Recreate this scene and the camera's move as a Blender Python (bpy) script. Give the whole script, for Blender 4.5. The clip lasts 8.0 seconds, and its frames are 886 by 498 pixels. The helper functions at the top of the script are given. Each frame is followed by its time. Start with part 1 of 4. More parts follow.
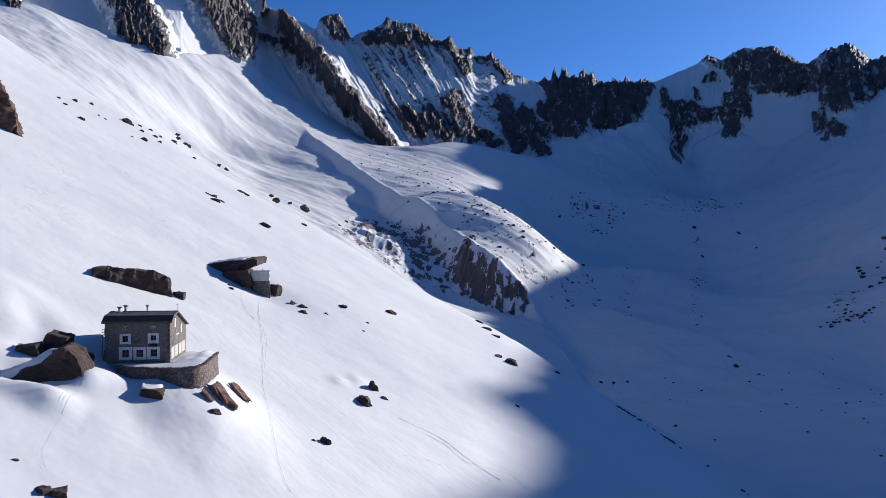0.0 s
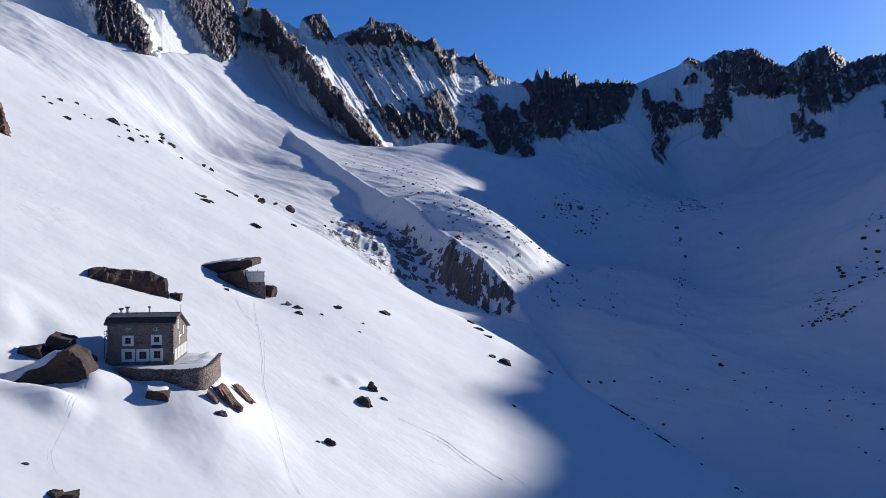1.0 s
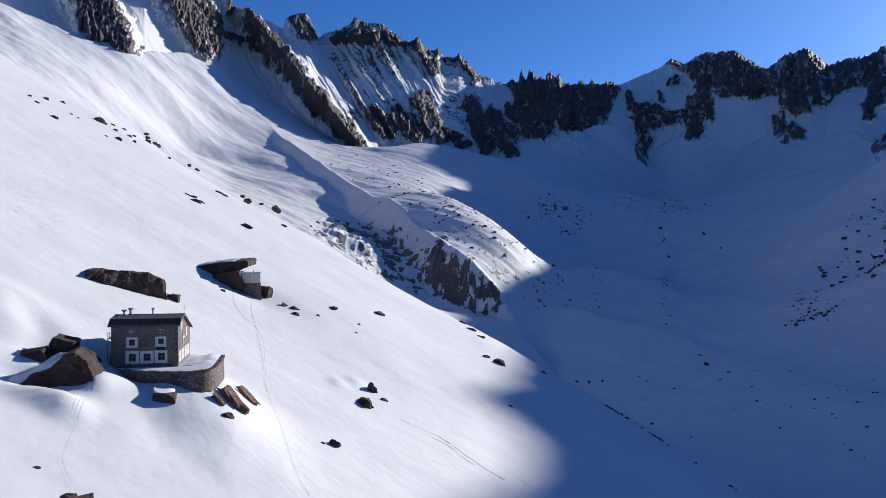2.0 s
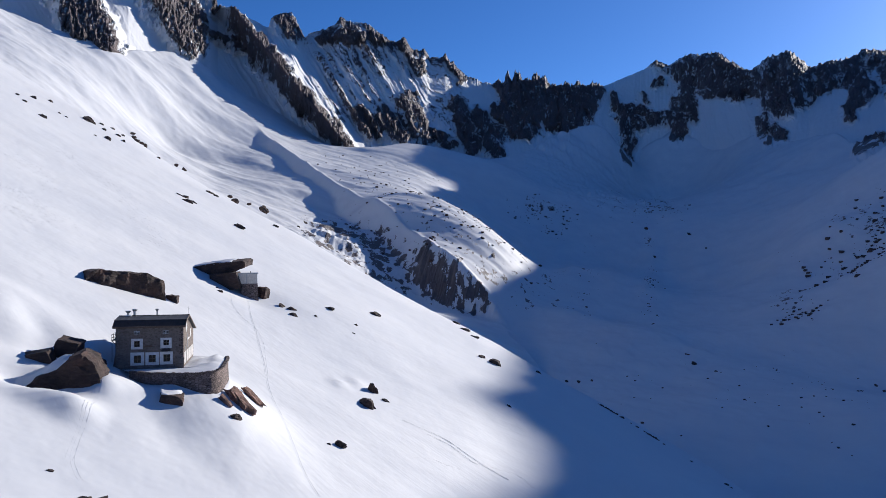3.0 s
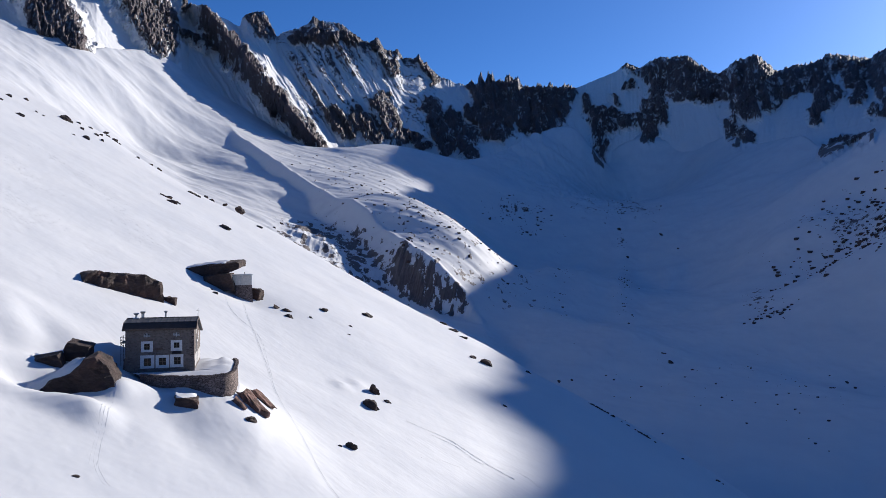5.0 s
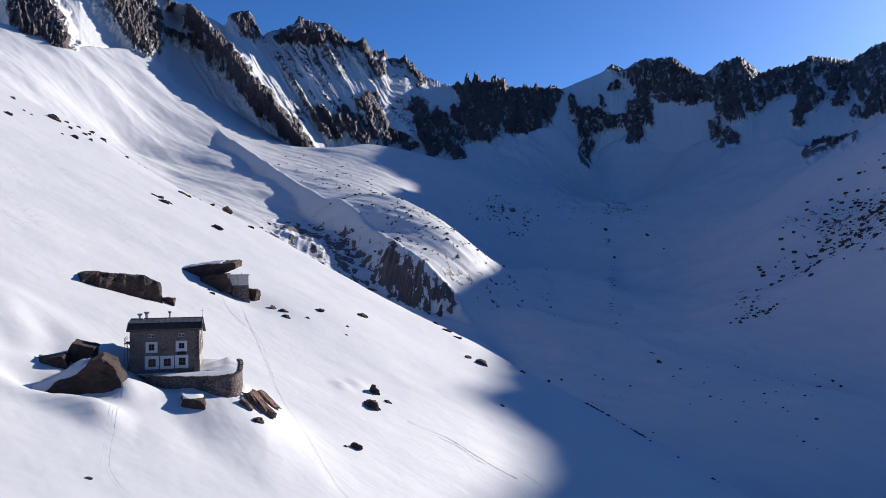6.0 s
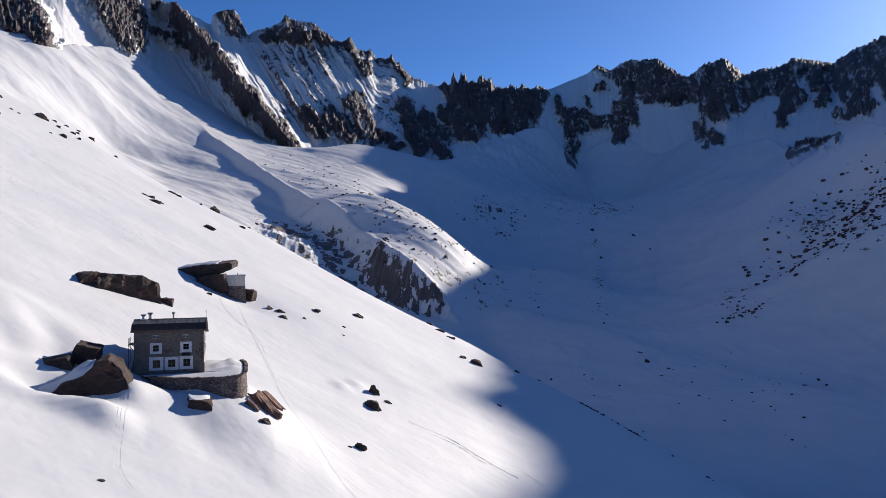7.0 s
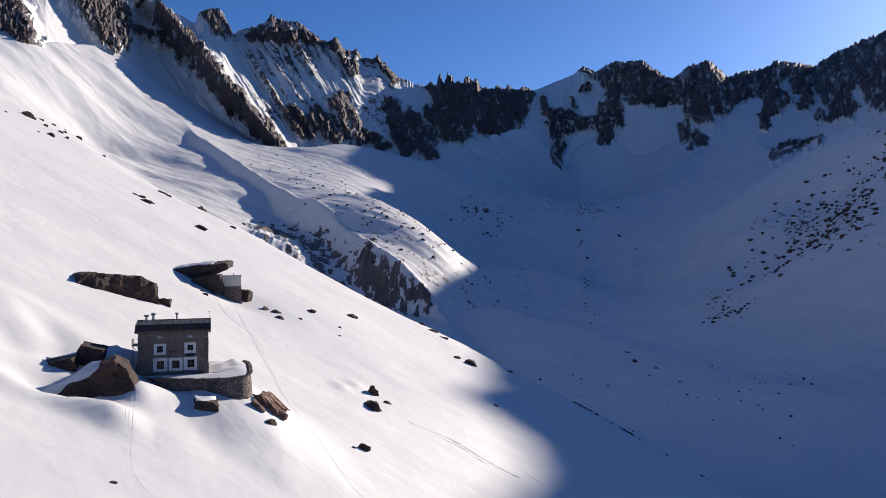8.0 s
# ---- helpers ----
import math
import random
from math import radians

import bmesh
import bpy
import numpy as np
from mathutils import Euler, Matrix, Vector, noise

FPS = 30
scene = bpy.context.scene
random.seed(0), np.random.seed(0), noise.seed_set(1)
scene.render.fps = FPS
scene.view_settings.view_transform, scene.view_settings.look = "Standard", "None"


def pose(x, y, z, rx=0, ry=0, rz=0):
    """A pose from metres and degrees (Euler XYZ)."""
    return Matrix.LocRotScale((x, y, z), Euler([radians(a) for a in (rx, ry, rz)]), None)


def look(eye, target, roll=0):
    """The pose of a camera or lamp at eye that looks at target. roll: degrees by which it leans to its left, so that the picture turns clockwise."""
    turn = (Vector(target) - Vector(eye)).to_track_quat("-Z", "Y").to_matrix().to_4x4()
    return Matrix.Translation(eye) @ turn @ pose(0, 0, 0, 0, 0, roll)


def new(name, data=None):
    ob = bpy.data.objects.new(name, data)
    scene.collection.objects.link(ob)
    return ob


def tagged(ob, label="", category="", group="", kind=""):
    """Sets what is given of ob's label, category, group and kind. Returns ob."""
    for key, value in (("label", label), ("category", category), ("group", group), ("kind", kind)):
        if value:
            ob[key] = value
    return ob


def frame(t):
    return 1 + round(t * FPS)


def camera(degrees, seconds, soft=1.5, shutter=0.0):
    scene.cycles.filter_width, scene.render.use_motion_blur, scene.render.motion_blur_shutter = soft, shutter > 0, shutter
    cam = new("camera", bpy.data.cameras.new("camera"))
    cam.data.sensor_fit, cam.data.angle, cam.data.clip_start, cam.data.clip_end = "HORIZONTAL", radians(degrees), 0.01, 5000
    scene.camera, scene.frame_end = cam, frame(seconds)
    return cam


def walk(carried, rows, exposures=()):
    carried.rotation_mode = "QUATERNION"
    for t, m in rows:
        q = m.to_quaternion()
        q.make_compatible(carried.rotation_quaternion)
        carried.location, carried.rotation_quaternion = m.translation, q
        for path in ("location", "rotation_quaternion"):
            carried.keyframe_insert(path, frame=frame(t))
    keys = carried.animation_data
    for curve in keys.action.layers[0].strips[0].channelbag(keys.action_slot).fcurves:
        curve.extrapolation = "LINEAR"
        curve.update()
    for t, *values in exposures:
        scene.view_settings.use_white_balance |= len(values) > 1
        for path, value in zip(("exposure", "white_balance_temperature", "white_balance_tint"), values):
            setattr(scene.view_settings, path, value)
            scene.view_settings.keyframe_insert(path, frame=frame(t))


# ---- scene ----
cam = camera(63.98, 8.0, soft=0.8)
EYE = 120.0          # height of the flight over the datum of the plan
ROWS = [
    (0, 16.25, 1.26, -0.1, 5.053, -0.286, -0.197),
    (0.5, 14.13, 1.01, -0.15, 4.352, -0.256, -0.158),
    (1, 12.03, 0.82, -0.13, 3.659, -0.239, -0.125),
    (1.5, 9.94, 0.56, -0.09, 2.975, -0.221, -0.097),
    (3, 3.82, 0.18, -0.02, 1.127, -0.185, -0.07),
    (3.5, 1.91, 0.08, -0.03, 0.56, -0.159, -0.036),
    (4, 0.01, 0, -0.01, 0.002, -0.139, -0.026),
    (4.5, -1.86, -0.13, 0.01, -0.576, -0.132, -0.005),
    (6, -7.52, -0.01, -0.14, -2.319, -0.09, 0.054),
    (6.5, -9.3, -0.09, -0.11, -2.896, -0.09, 0.056),
    (7, -11.15, 0.03, -0.13, -3.477, -0.071, 0.054),
    (7.5, -13, 0.07, -0.11, -4.077, -0.06, 0.038),
    (8, -14.75, 0.07, -0.11, -4.668, -0.048, 0.021),
]
walk(cam, [(t, pose(x, y, EYE + z, 90 + pitch, roll, yaw)) for t, x, y, z, yaw, pitch, roll in ROWS], exposures=[(0.0, 0.05, 4300, 12.5), (5.5, 0.05, 4350, 12.5), (8.0, 0.1, 4650, 14)])

# ---- world and sun ----
SUN_BEARING, SUN_HEIGHT = 45.2, 19.0
world = bpy.data.worlds.new("sky")
scene.world = world
world.use_nodes = True
wn = world.node_tree
sky = wn.nodes.new("ShaderNodeTexSky")
sky.sky_type = "NISHITA"
sky.sun_disc = False
sky.sun_elevation, sky.sun_rotation = radians(SUN_HEIGHT), radians(SUN_BEARING)
sky.altitude, sky.air_density, sky.dust_density, sky.ozone_density = 2700, 1.0, 3.0, 3.4
wn.nodes["Background"].inputs["Strength"].default_value = 0.07
wn.links.new(sky.outputs["Color"], wn.nodes["Background"].inputs["Color"])
sun = new("sun", bpy.data.lights.new("sun", "SUN"))
sun.data.energy, sun.data.angle, sun.data.color = 8.0, radians(0.53), (1.0, 0.71, 0.39)
sb, sh = radians(SUN_BEARING), radians(SUN_HEIGHT)
TO_SUN = Vector((math.sin(sb) * math.cos(sh), math.cos(sb) * math.cos(sh), math.sin(sh)))
sun.matrix_world = look((0, 0, 900), Vector((0, 0, 900)) - TO_SUN)


# ---- materials ----
def material(name, rough=0.7):
    m = bpy.data.materials.new(name)
    m.use_nodes = True
    nt = m.node_tree
    b = nt.nodes["Principled BSDF"]
    b.inputs["Roughness"].default_value = rough
    return m, nt, b


def node(nt, kind, **values):
    n = nt.nodes.new(kind)
    for k, v in values.items():
        n.inputs[k.replace("_", " ")].default_value = v
    return n


def noise_at(nt, coord, scale, detail=6.0, rough=0.6, stretch=None):
    if stretch:
        mp = node(nt, "ShaderNodeMapping")
        mp.inputs["Scale"].default_value = stretch
        nt.links.new(coord, mp.inputs["Vector"])
        coord = mp.outputs["Vector"]
    n = node(nt, "ShaderNodeTexNoise", Scale=scale, Detail=detail, Roughness=rough)
    nt.links.new(coord, n.inputs["Vector"])
    return n.outputs["Fac"]


def ramp(nt, fac, *stops):
    r = nt.nodes.new("ShaderNodeValToRGB")
    e = r.color_ramp.elements
    while len(e) < len(stops):
        e.new(0.5)
    for el, (pos, col) in zip(e, stops):
        el.position = pos
        el.color = (*col, 1) if len(col) == 3 else col
    nt.links.new(fac, r.inputs["Fac"])
    return r.outputs["Color"]


def mix(nt, fac, a, b):
    n = nt.nodes.new("ShaderNodeMix")
    n.data_type = "RGBA"
    for sock, v in ((n.inputs["Factor"], fac), (n.inputs[6], a), (n.inputs[7], b)):
        if isinstance(v, bpy.types.NodeSocket):
            nt.links.new(v, sock)
        else:
            sock.default_value = v if isinstance(v, float) else (*v, 1)
    return n.outputs[2]


def bump(nt, bsdf, height, strength=0.5, distance=0.1, before=None):
    b = node(nt, "ShaderNodeBump", Strength=strength, Distance=distance)
    nt.links.new(height, b.inputs["Height"])
    if before:
        nt.links.new(before, b.inputs["Normal"])
    nt.links.new(b.outputs["Normal"], bsdf.inputs["Normal"])
    return b.outputs["Normal"]


def place(nt):
    return nt.nodes.new("ShaderNodeNewGeometry").outputs["Position"]


def maths(nt, op, a, b=0.0):
    n = nt.nodes.new("ShaderNodeMath")
    n.operation = op
    for sock, v in zip(n.inputs, (a, b)):
        if isinstance(v, bpy.types.NodeSocket):
            nt.links.new(v, sock)
        else:
            sock.default_value = v
    return n.outputs[0]


SNOW_A, SNOW_B = (0.605, 0.615, 0.635), (0.665, 0.668, 0.672)


def rock_nodes(nt, p, dark, light, scale):
    streak = noise_at(nt, p, scale, 8, 0.65, (1, 1, 0.35))
    grain = noise_at(nt, p, scale * 9, 6, 0.7)
    c = ramp(nt, streak, (0.3, dark), (0.7, light))
    return mix(nt, 0.35, c, ramp(nt, grain, (0.3, dark), (0.75, light))), streak, grain


def rock_mask(nt, p, scale, spread, fine=0.5):
    """Rock through snow: the mesh's own amount of it, broken up by noise at two sizes."""
    at = nt.nodes.new("ShaderNodeAttribute")
    at.attribute_name = "rock"
    crumbs = noise_at(nt, p, scale, 9, 0.72)
    chips = noise_at(nt, p, scale * 4.5, 5, 0.7, (1.0, 1.0, 0.45))
    f = maths(nt, "ADD", at.outputs["Fac"], maths(nt, "MULTIPLY", maths(nt, "SUBTRACT", crumbs, 0.5), spread))
    f = maths(nt, "ADD", f, maths(nt, "MULTIPLY", maths(nt, "SUBTRACT", chips, 0.5), fine))
    return ramp(nt, f, (0.47, (0, 0, 0)), (0.52, (1, 1, 1))), crumbs


def snow_material():
    m, nt, b = material("snow", 0.6)
    p = place(nt)
    col = ramp(nt, noise_at(nt, p, 0.02, 5), (0.35, SNOW_A), (0.65, SNOW_B))
    rock, s, g = rock_nodes(nt, p, (0.05, 0.042, 0.04), (0.17, 0.14, 0.126), 0.03)
    mask, crumbs = rock_mask(nt, p, 0.14, 0.8, 0.6)
    nt.links.new(mix(nt, mask, col, rock), b.inputs["Base Color"])
    n0 = bump(nt, b, noise_at(nt, p, 0.5, 5, 0.6, (0.12, 1.0, 0.12)), 0.07, 0.3)
    n1 = bump(nt, b, noise_at(nt, p, 0.35, 6, 0.65, (1.0, 0.4, 1.0)), 0.11, 0.3, n0)
    mp = node(nt, "ShaderNodeMapping", Rotation=(0.0, 0.0, radians(-40)), Scale=(26.0, 1.2, 26.0))
    mp.vector_type = "TEXTURE"
    nt.links.new(p, mp.inputs["Vector"])
    comb = noise_at(nt, mp.outputs["Vector"], 1.0, 3, 0.5)
    near = maths(nt, "MULTIPLY", comb, ramp(nt, noise_at(nt, p, 0.011, 2), (0.48, (0, 0, 0)), (0.62, (1, 1, 1))))
    n1 = bump(nt, b, near, 0.13, 0.5, n1)
    n2 = bump(nt, b, noise_at(nt, p, 0.05, 4), 0.16, 3.0, n1)
    bump(nt, b, mask, 0.5, 3.0, n2)
    return m


def boulder_material():
    m, nt, b = material("granite_boulder", 0.85)
    p = place(nt)
    patch = noise_at(nt, p, 0.28, 5, 0.6)
    col = ramp(nt, patch, (0.3, (0.016, 0.012, 0.011)), (0.52, (0.05, 0.031, 0.025)), (0.72, (0.13, 0.064, 0.042)))
    seam = noise_at(nt, p, 1.1, 7, 0.7, (1.0, 1.0, 2.6))
    col = mix(nt, 0.45, col, ramp(nt, seam, (0.35, (0.012, 0.01, 0.01)), (0.7, (0.115, 0.078, 0.062))))
    nt.links.new(col, b.inputs["Base Color"])
    n1 = bump(nt, b, seam, 0.9, 0.5)
    bump(nt, b, noise_at(nt, p, 5.0, 6, 0.7), 0.7, 0.12, n1)
    return m


def mountain_material():
    m, nt, b = material("mountain_rock_and_snow", 0.8)
    p = place(nt)
    col, s, g = rock_nodes(nt, p, (0.055, 0.046, 0.048), (0.2, 0.162, 0.158), 0.014)
    mask, crumbs = rock_mask(nt, p, 0.03, 1.0, 1.4)
    nt.links.new(mix(nt, mask, SNOW_B, col), b.inputs["Base Color"])
    n1 = bump(nt, b, maths(nt, "MULTIPLY", g, mask), 0.9, 7.0)
    n2 = bump(nt, b, maths(nt, "MULTIPLY", crumbs, mask), 0.9, 20.0, n1)
    bump(nt, b, noise_at(nt, p, 0.02, 6, 0.6), 0.35, 8.0, n2)
    return m


def red_rock_material(name="reddish_granite", size=1.0, pale=1.0):
    m, nt, b = material(name, 0.85)
    p = place(nt)
    seam = noise_at(nt, p, 0.18 / size, 8, 0.7, (1.4, 1.4, 0.5))
    col = ramp(nt, seam, (0.3, (0.035 * pale, 0.022 * pale, 0.017 * pale)), (0.5, (0.12 * pale, 0.07 * pale, 0.05 * pale)), (0.7, (0.24 * pale, 0.15 * pale, 0.11 * pale)))
    nt.links.new(col, b.inputs["Base Color"])
    n1 = bump(nt, b, seam, 1.0, 2.0 * size)
    bump(nt, b, noise_at(nt, p, 1.5 / size, 6, 0.7), 0.7, 0.3 * size, n1)
    return m


SNOW, BOULDER, MOUNTAIN, REDROCK = snow_material(), boulder_material(), mountain_material(), red_rock_material()
SLABROCK = red_rock_material("reddish_slab_granite", 0.25, 1.6)


# ---- the lie of the land ----
def smooth(a, b, v):
    u = np.clip((v - a) / (b - a), 0, 1)
    return u * u * (3 - 2 * u)


def blend_max(a, b, k):
    h = np.clip(0.5 + 0.5 * (a - b) / k, 0, 1)
    return b + (a - b) * h + k * h * (1 - h)


LATTICES = {}


def lattice(seed):
    if seed not in LATTICES:
        LATTICES[seed] = np.random.RandomState(seed).rand(256, 256)
    return LATTICES[seed]


def value_noise(x, y, seed):
    tab = lattice(seed)
    xi, yi = np.floor(x).astype(int), np.floor(y).astype(int)
    u, v = x - xi, y - yi
    u, v = u * u * u * (u * (6 * u - 15) + 10), v * v * v * (v * (6 * v - 15) + 10)
    g = lambda i, j: tab[(xi + i) & 255, (yi + j) & 255]
    return (g(0, 0) * (1 - u) + g(1, 0) * u) * (1 - v) + (g(0, 1) * (1 - u) + g(1, 1) * u) * v


def fractal(x, y, seed, octaves=5, gain=0.5, ridged=False):
    total, amp, norm = 0.0, 1.0, 0.0
    for o in range(octaves):
        v = value_noise(x * 2 ** o + 17.3 * o, y * 2 ** o + 9.1 * o, seed + o) * 2 - 1
        total = total + amp * ((1 - 2 * np.abs(v)) if ridged else v)
        norm += amp
        amp *= gain
    return total / norm


def beyond(x, y, planes):
    """How far a place lies outside a convex outline of half-planes (x0, y0, nx, ny)."""
    d = -1e9 * np.ones_like(x)
    for x0, y0, nx, ny in planes:
        d = np.maximum(d, (x - x0) * nx + (y - y0) * ny)
    return d


CREST = [
    (-36.65, 2226, 798), (-31.99, 2327, 851), (-28.59, 2355, 842), (-24.95, 2385, 897), (-21.09, 2612, 934),
    (-19.15, 2662, 924), (-18.66, 2650, 838), (-17.01, 2660, 817), (-14.9, 2662, 793), (-14.39, 2651, 841),
    (-13.1, 2625, 839), (-12.1, 2597, 757), (-11.44, 2592, 771), (-10.12, 2610, 800), (-9.23, 2606, 826),
    (-6.99, 2631, 824), (-5.28, 2642, 767), (-4.28, 2669, 776), (-3.65, 2683, 753), (-2.6, 2730, 754),
    (-2.1, 2747, 733), (-0.87, 2793, 750), (0.73, 2834, 691), (2.33, 2856, 662), (3.46, 2887, 670),
    (4.6, 2919, 684), (5.64, 2923, 693), (6.63, 2923, 696), (8.21, 2924, 657), (9.76, 2958, 671),
] + [
    (11.75, 3061, 676), (14.77, 3249, 781), (15.62, 3294, 829), (16.51, 3309, 806), (17.92, 3302, 843),
    (20.17, 3182, 807), (21.36, 3119, 734), (22.43, 3064, 695), (23.51, 2977, 724), (25.03, 3000, 743),
    (26.21, 3080, 691), (27.59, 3150, 725), (28.66, 3200, 736), (29.56, 3250, 775), (32.26, 3260, 745),
    (33.18, 3160, 762), (34.54, 2960, 731), (35.22, 2860, 725), (36.65, 2560, 671),
]
# the ridge goes on unseen to the south, shaped to shade basin and slope
CREST = [(-100, 1900, 300), (-70, 2100, 560), (-48, 2200, 800)] + CREST + [(39.29, 1805, 493), (40.09, 1787, 501), (40.39, 1782, 512), (40.74, 1776, 503), (41.09, 1771, 500), (41.59, 1762, 501), (41.89, 1756, 508), (42.19, 1750, 517), (42.89, 1725, 527), (44.89, 1665, 525), (49.89, 1566, 539), (59.86, 1456, 570), (77.78, 1357, 447), (110, 1400, 300)]
FOOT = [
    (-36.65, 1750, 518), (-33.0, 1720, 482), (-29.98, 1690, 436), (-25.77, 1760, 436), (-21.68, 2060, 525), (-15.96, 2075, 415),
    (-11.88, 2021, 317), (-8.56, 2024, 263), (-6.54, 2061, 282), (-2.92, 2139, 297), (0.27, 2210, 272),
    (3.83, 2263, 270), (7.53, 2463, 337), (9.1, 2631, 406), (11.96, 2711, 429), (14, 2838, 318),
    (15.83, 2894, 424), (18.34, 2923, 440), (22.35, 2600, 365), (24.27, 2420, 312), (27.95, 2100, 288),
    (29.7, 1900, 226), (31.99, 1690, 204), (35.82, 1321, 176), (38.99, 1181, 154),
]
FOOT = [(-100, 1400, 150), (-60, 1700, 350)] + FOOT + [(50, 1000, 120), (70, 900, 60), (110, 950, 0)]
CB, CD, CZ = np.array(CREST, float).T
FB, FD, FZ = np.array(FOOT, float).T

NEAR_EDGE = [(-206, 447, 0.1, 0.995), (-150, 427, 0.335, 0.942), (-50, 380, 0.516, 0.857), (30, 308, 0.824, 0.567), (75, 244, 0.93, 0.36)]


DRIFT = [(-90, 142), (-82, 133.5), (-75.5, 125.5), (-72.0, 120.0), (-70.5, 115.0)]


def near_slope(x, y):
    """The sunlit slope under the hut, which rolls over at a convex edge."""
    u, v = np.clip(x, -450, 250) / 100, np.clip(y, -100, 600) / 100
    z = -53.3 - 38.48 * u + 8.304 * v + 3.078 * u * u - 1.135 * u * v - 0.902 * v * v
    z = z - 4.0 * np.exp(-((x - 0) ** 2 + (y - 180) ** 2) / (2 * 50 ** 2))
    # the knoll that carries the hut and its terrace
    kx, ky = x + 47 + 0.23 * (y - 131), y - 131
    e = np.hypot(kx / 8.5, ky / np.where(ky < 0, 12.5, 15.0)) + 0.05 * fractal(x / 7, y / 7, 5, 3)
    z = blend_max(z, -22.6 - 2.8 * smooth(0.5, 1.0, e) - 6.8 * np.maximum(e - 1, 0), 2.2)
    for x0, y0, w, h in ((62, 262, 26, 2.4), (-32, 246, 28, 1.8), (-59, 219, 8, -2.2), (-95, 405, 30, 2.5), (-212, 440, 25, 3.0), (20, 330, 25, 1.0)):
        z = z + h * np.exp(-((x - x0) ** 2 + (y - y0) ** 2) / (2 * w * w))
    d = beyond(x, y, NEAR_EDGE) - 20
    z = z - 0.5 * (np.sqrt(d * d + 90) + d)
    z = z + 0.8 * fractal(x / 45, y / 45, 3, 3) + 0.16 * fractal(x / 11 + y / 30, y / 6, 8, 3)
    # wind scoops on the left of the hut and its boulders
    z = z - 1.5 * np.exp(-((x + 74) ** 2 / 30 + (y - 119) ** 2 / 40)) + 0.7 * np.exp(-((x + 81) ** 2 / 60 + (y - 127) ** 2 / 50))
    z = z + 2.0 * np.exp(-((x + 51) ** 2 / 70 + (y - 117) ** 2 / 25)) + 1.2 * np.exp(-((x + 50) ** 2 / 120 + (y - 109) ** 2 / 160)) - 3.3 * np.exp(-((x + 63.5) ** 2 / 45 + (y - 107.5) ** 2 / 30))
    z = z + 1.3 * np.exp(-((x + 52.6) ** 2 / 5.0 + (y - 113.2) ** 2 / 7.0))
    q = side_of(x, y, DRIFT)
    z = z + 0.25 * np.exp(-(q / 2.6) ** 2) * smooth(116, 122, y) * smooth(142, 130, y) - 0.8 * np.exp(-((q + 4.5) / 3.4) ** 2) * smooth(114, 120, y) * smooth(138, 128, y)
    z = z + 2.3 * np.exp(-((y - 104.2) / 2.8) ** 2) * smooth(-76, -66, x) * smooth(-47, -54, x)
    furrow = np.exp(-((x + 86) ** 2 / 420 + (y - 137) ** 2 / 500))
    z = z + 0.5 * furrow * fractal((x - 0.2 * y) / 40, (0.2 * x + y) / 7.5, 12, 2, 0.4)
    # hollows and tails by the larger stones further down
    for x0, y0 in ((-18.6, 182), (-22, 176)):
        z = z + 0.9 * np.exp(-((x - x0 + 3.5) ** 2 + (y - y0 - 1) ** 2) / 6.0)
    return z


# spot heights of the slope on the far side of the hut, of the spur and of the glacier basin, from the eye's height
SPOTS_SLOPE = [
    (-168, 1087, 34), (-217, 1160, 63), (-304, 1295, 114), (-425, 1501, 196), (-85, 1026, -8),
    (-70, 937, -49), (-31, 899, -76), (-119, 973, -16), (-591, 1631, 306), (-740, 1530, 415),
    (-748, 1964, 539), (-380, 816, 105), (-424, 678, 130), (-278, 856, 45), (-428, 1175, 120), (-560, 1400, 192),
    (-689, 1102, 295), (-110, 720, -40), (17, 820, -87), (65, 757, -98), (-491, 1732, 292), (-640, 1290, 285),
]
SPOTS_SPUR = [
    (-491, 1732, 298), (-357, 1519, 202), (-252, 1347, 130), (-155, 1180, 75), (-80, 1062, 28),
    (-28, 985, -2), (12, 945, -30), (40, 924, -61), (-142, 1153, 80), (-48, 1099, 52),
    (47, 1059, 13), (75, 1038, -20), (112, 1054, -43), (-19, 1230, 80), (42, 1159, 39),
    (100, 1095, -12), (-107, 1416, 130), (-184, 1589, 172), (-213, 1838, 258), (-337, 1682, 226),
    (-60, 1883, 250), (-151, 1983, 290), (5, 1050, 18), (75, 930, -84), (40, 890, -82),
    (17, 820, -87), (65, 757, -98), (151, 918, -89), (112, 965, -78), (60, 1420, 14),
    (75, 1620, 70), (0, 1500, 108), (-591, 1631, 317), (150, 1200, -48),
]
SPOTS_BASIN = [
    (238, 724, -109), (442, 1225, -78), (420, 895, -76), (431, 1610, 11), (246, 1207, -46),
    (213, 1782, 95), (605, 1099, 41), (597, 996, -1), (715, 1081, 79), (537, 816, 13),
    (946, 1708, 216), (814, 1314, 205), (398, 2558, 401), (623, 2489, 168), (754, 2505, 152),
    (961, 2208, 300), (300, 450, -116), (450, 600, -100), (150, 500, -116), (90, 720, -102),
    (650, 520, -40), (850, 800, 90), (100, 300, -125), (250, 250, -130), (119, 1994, 235),
]


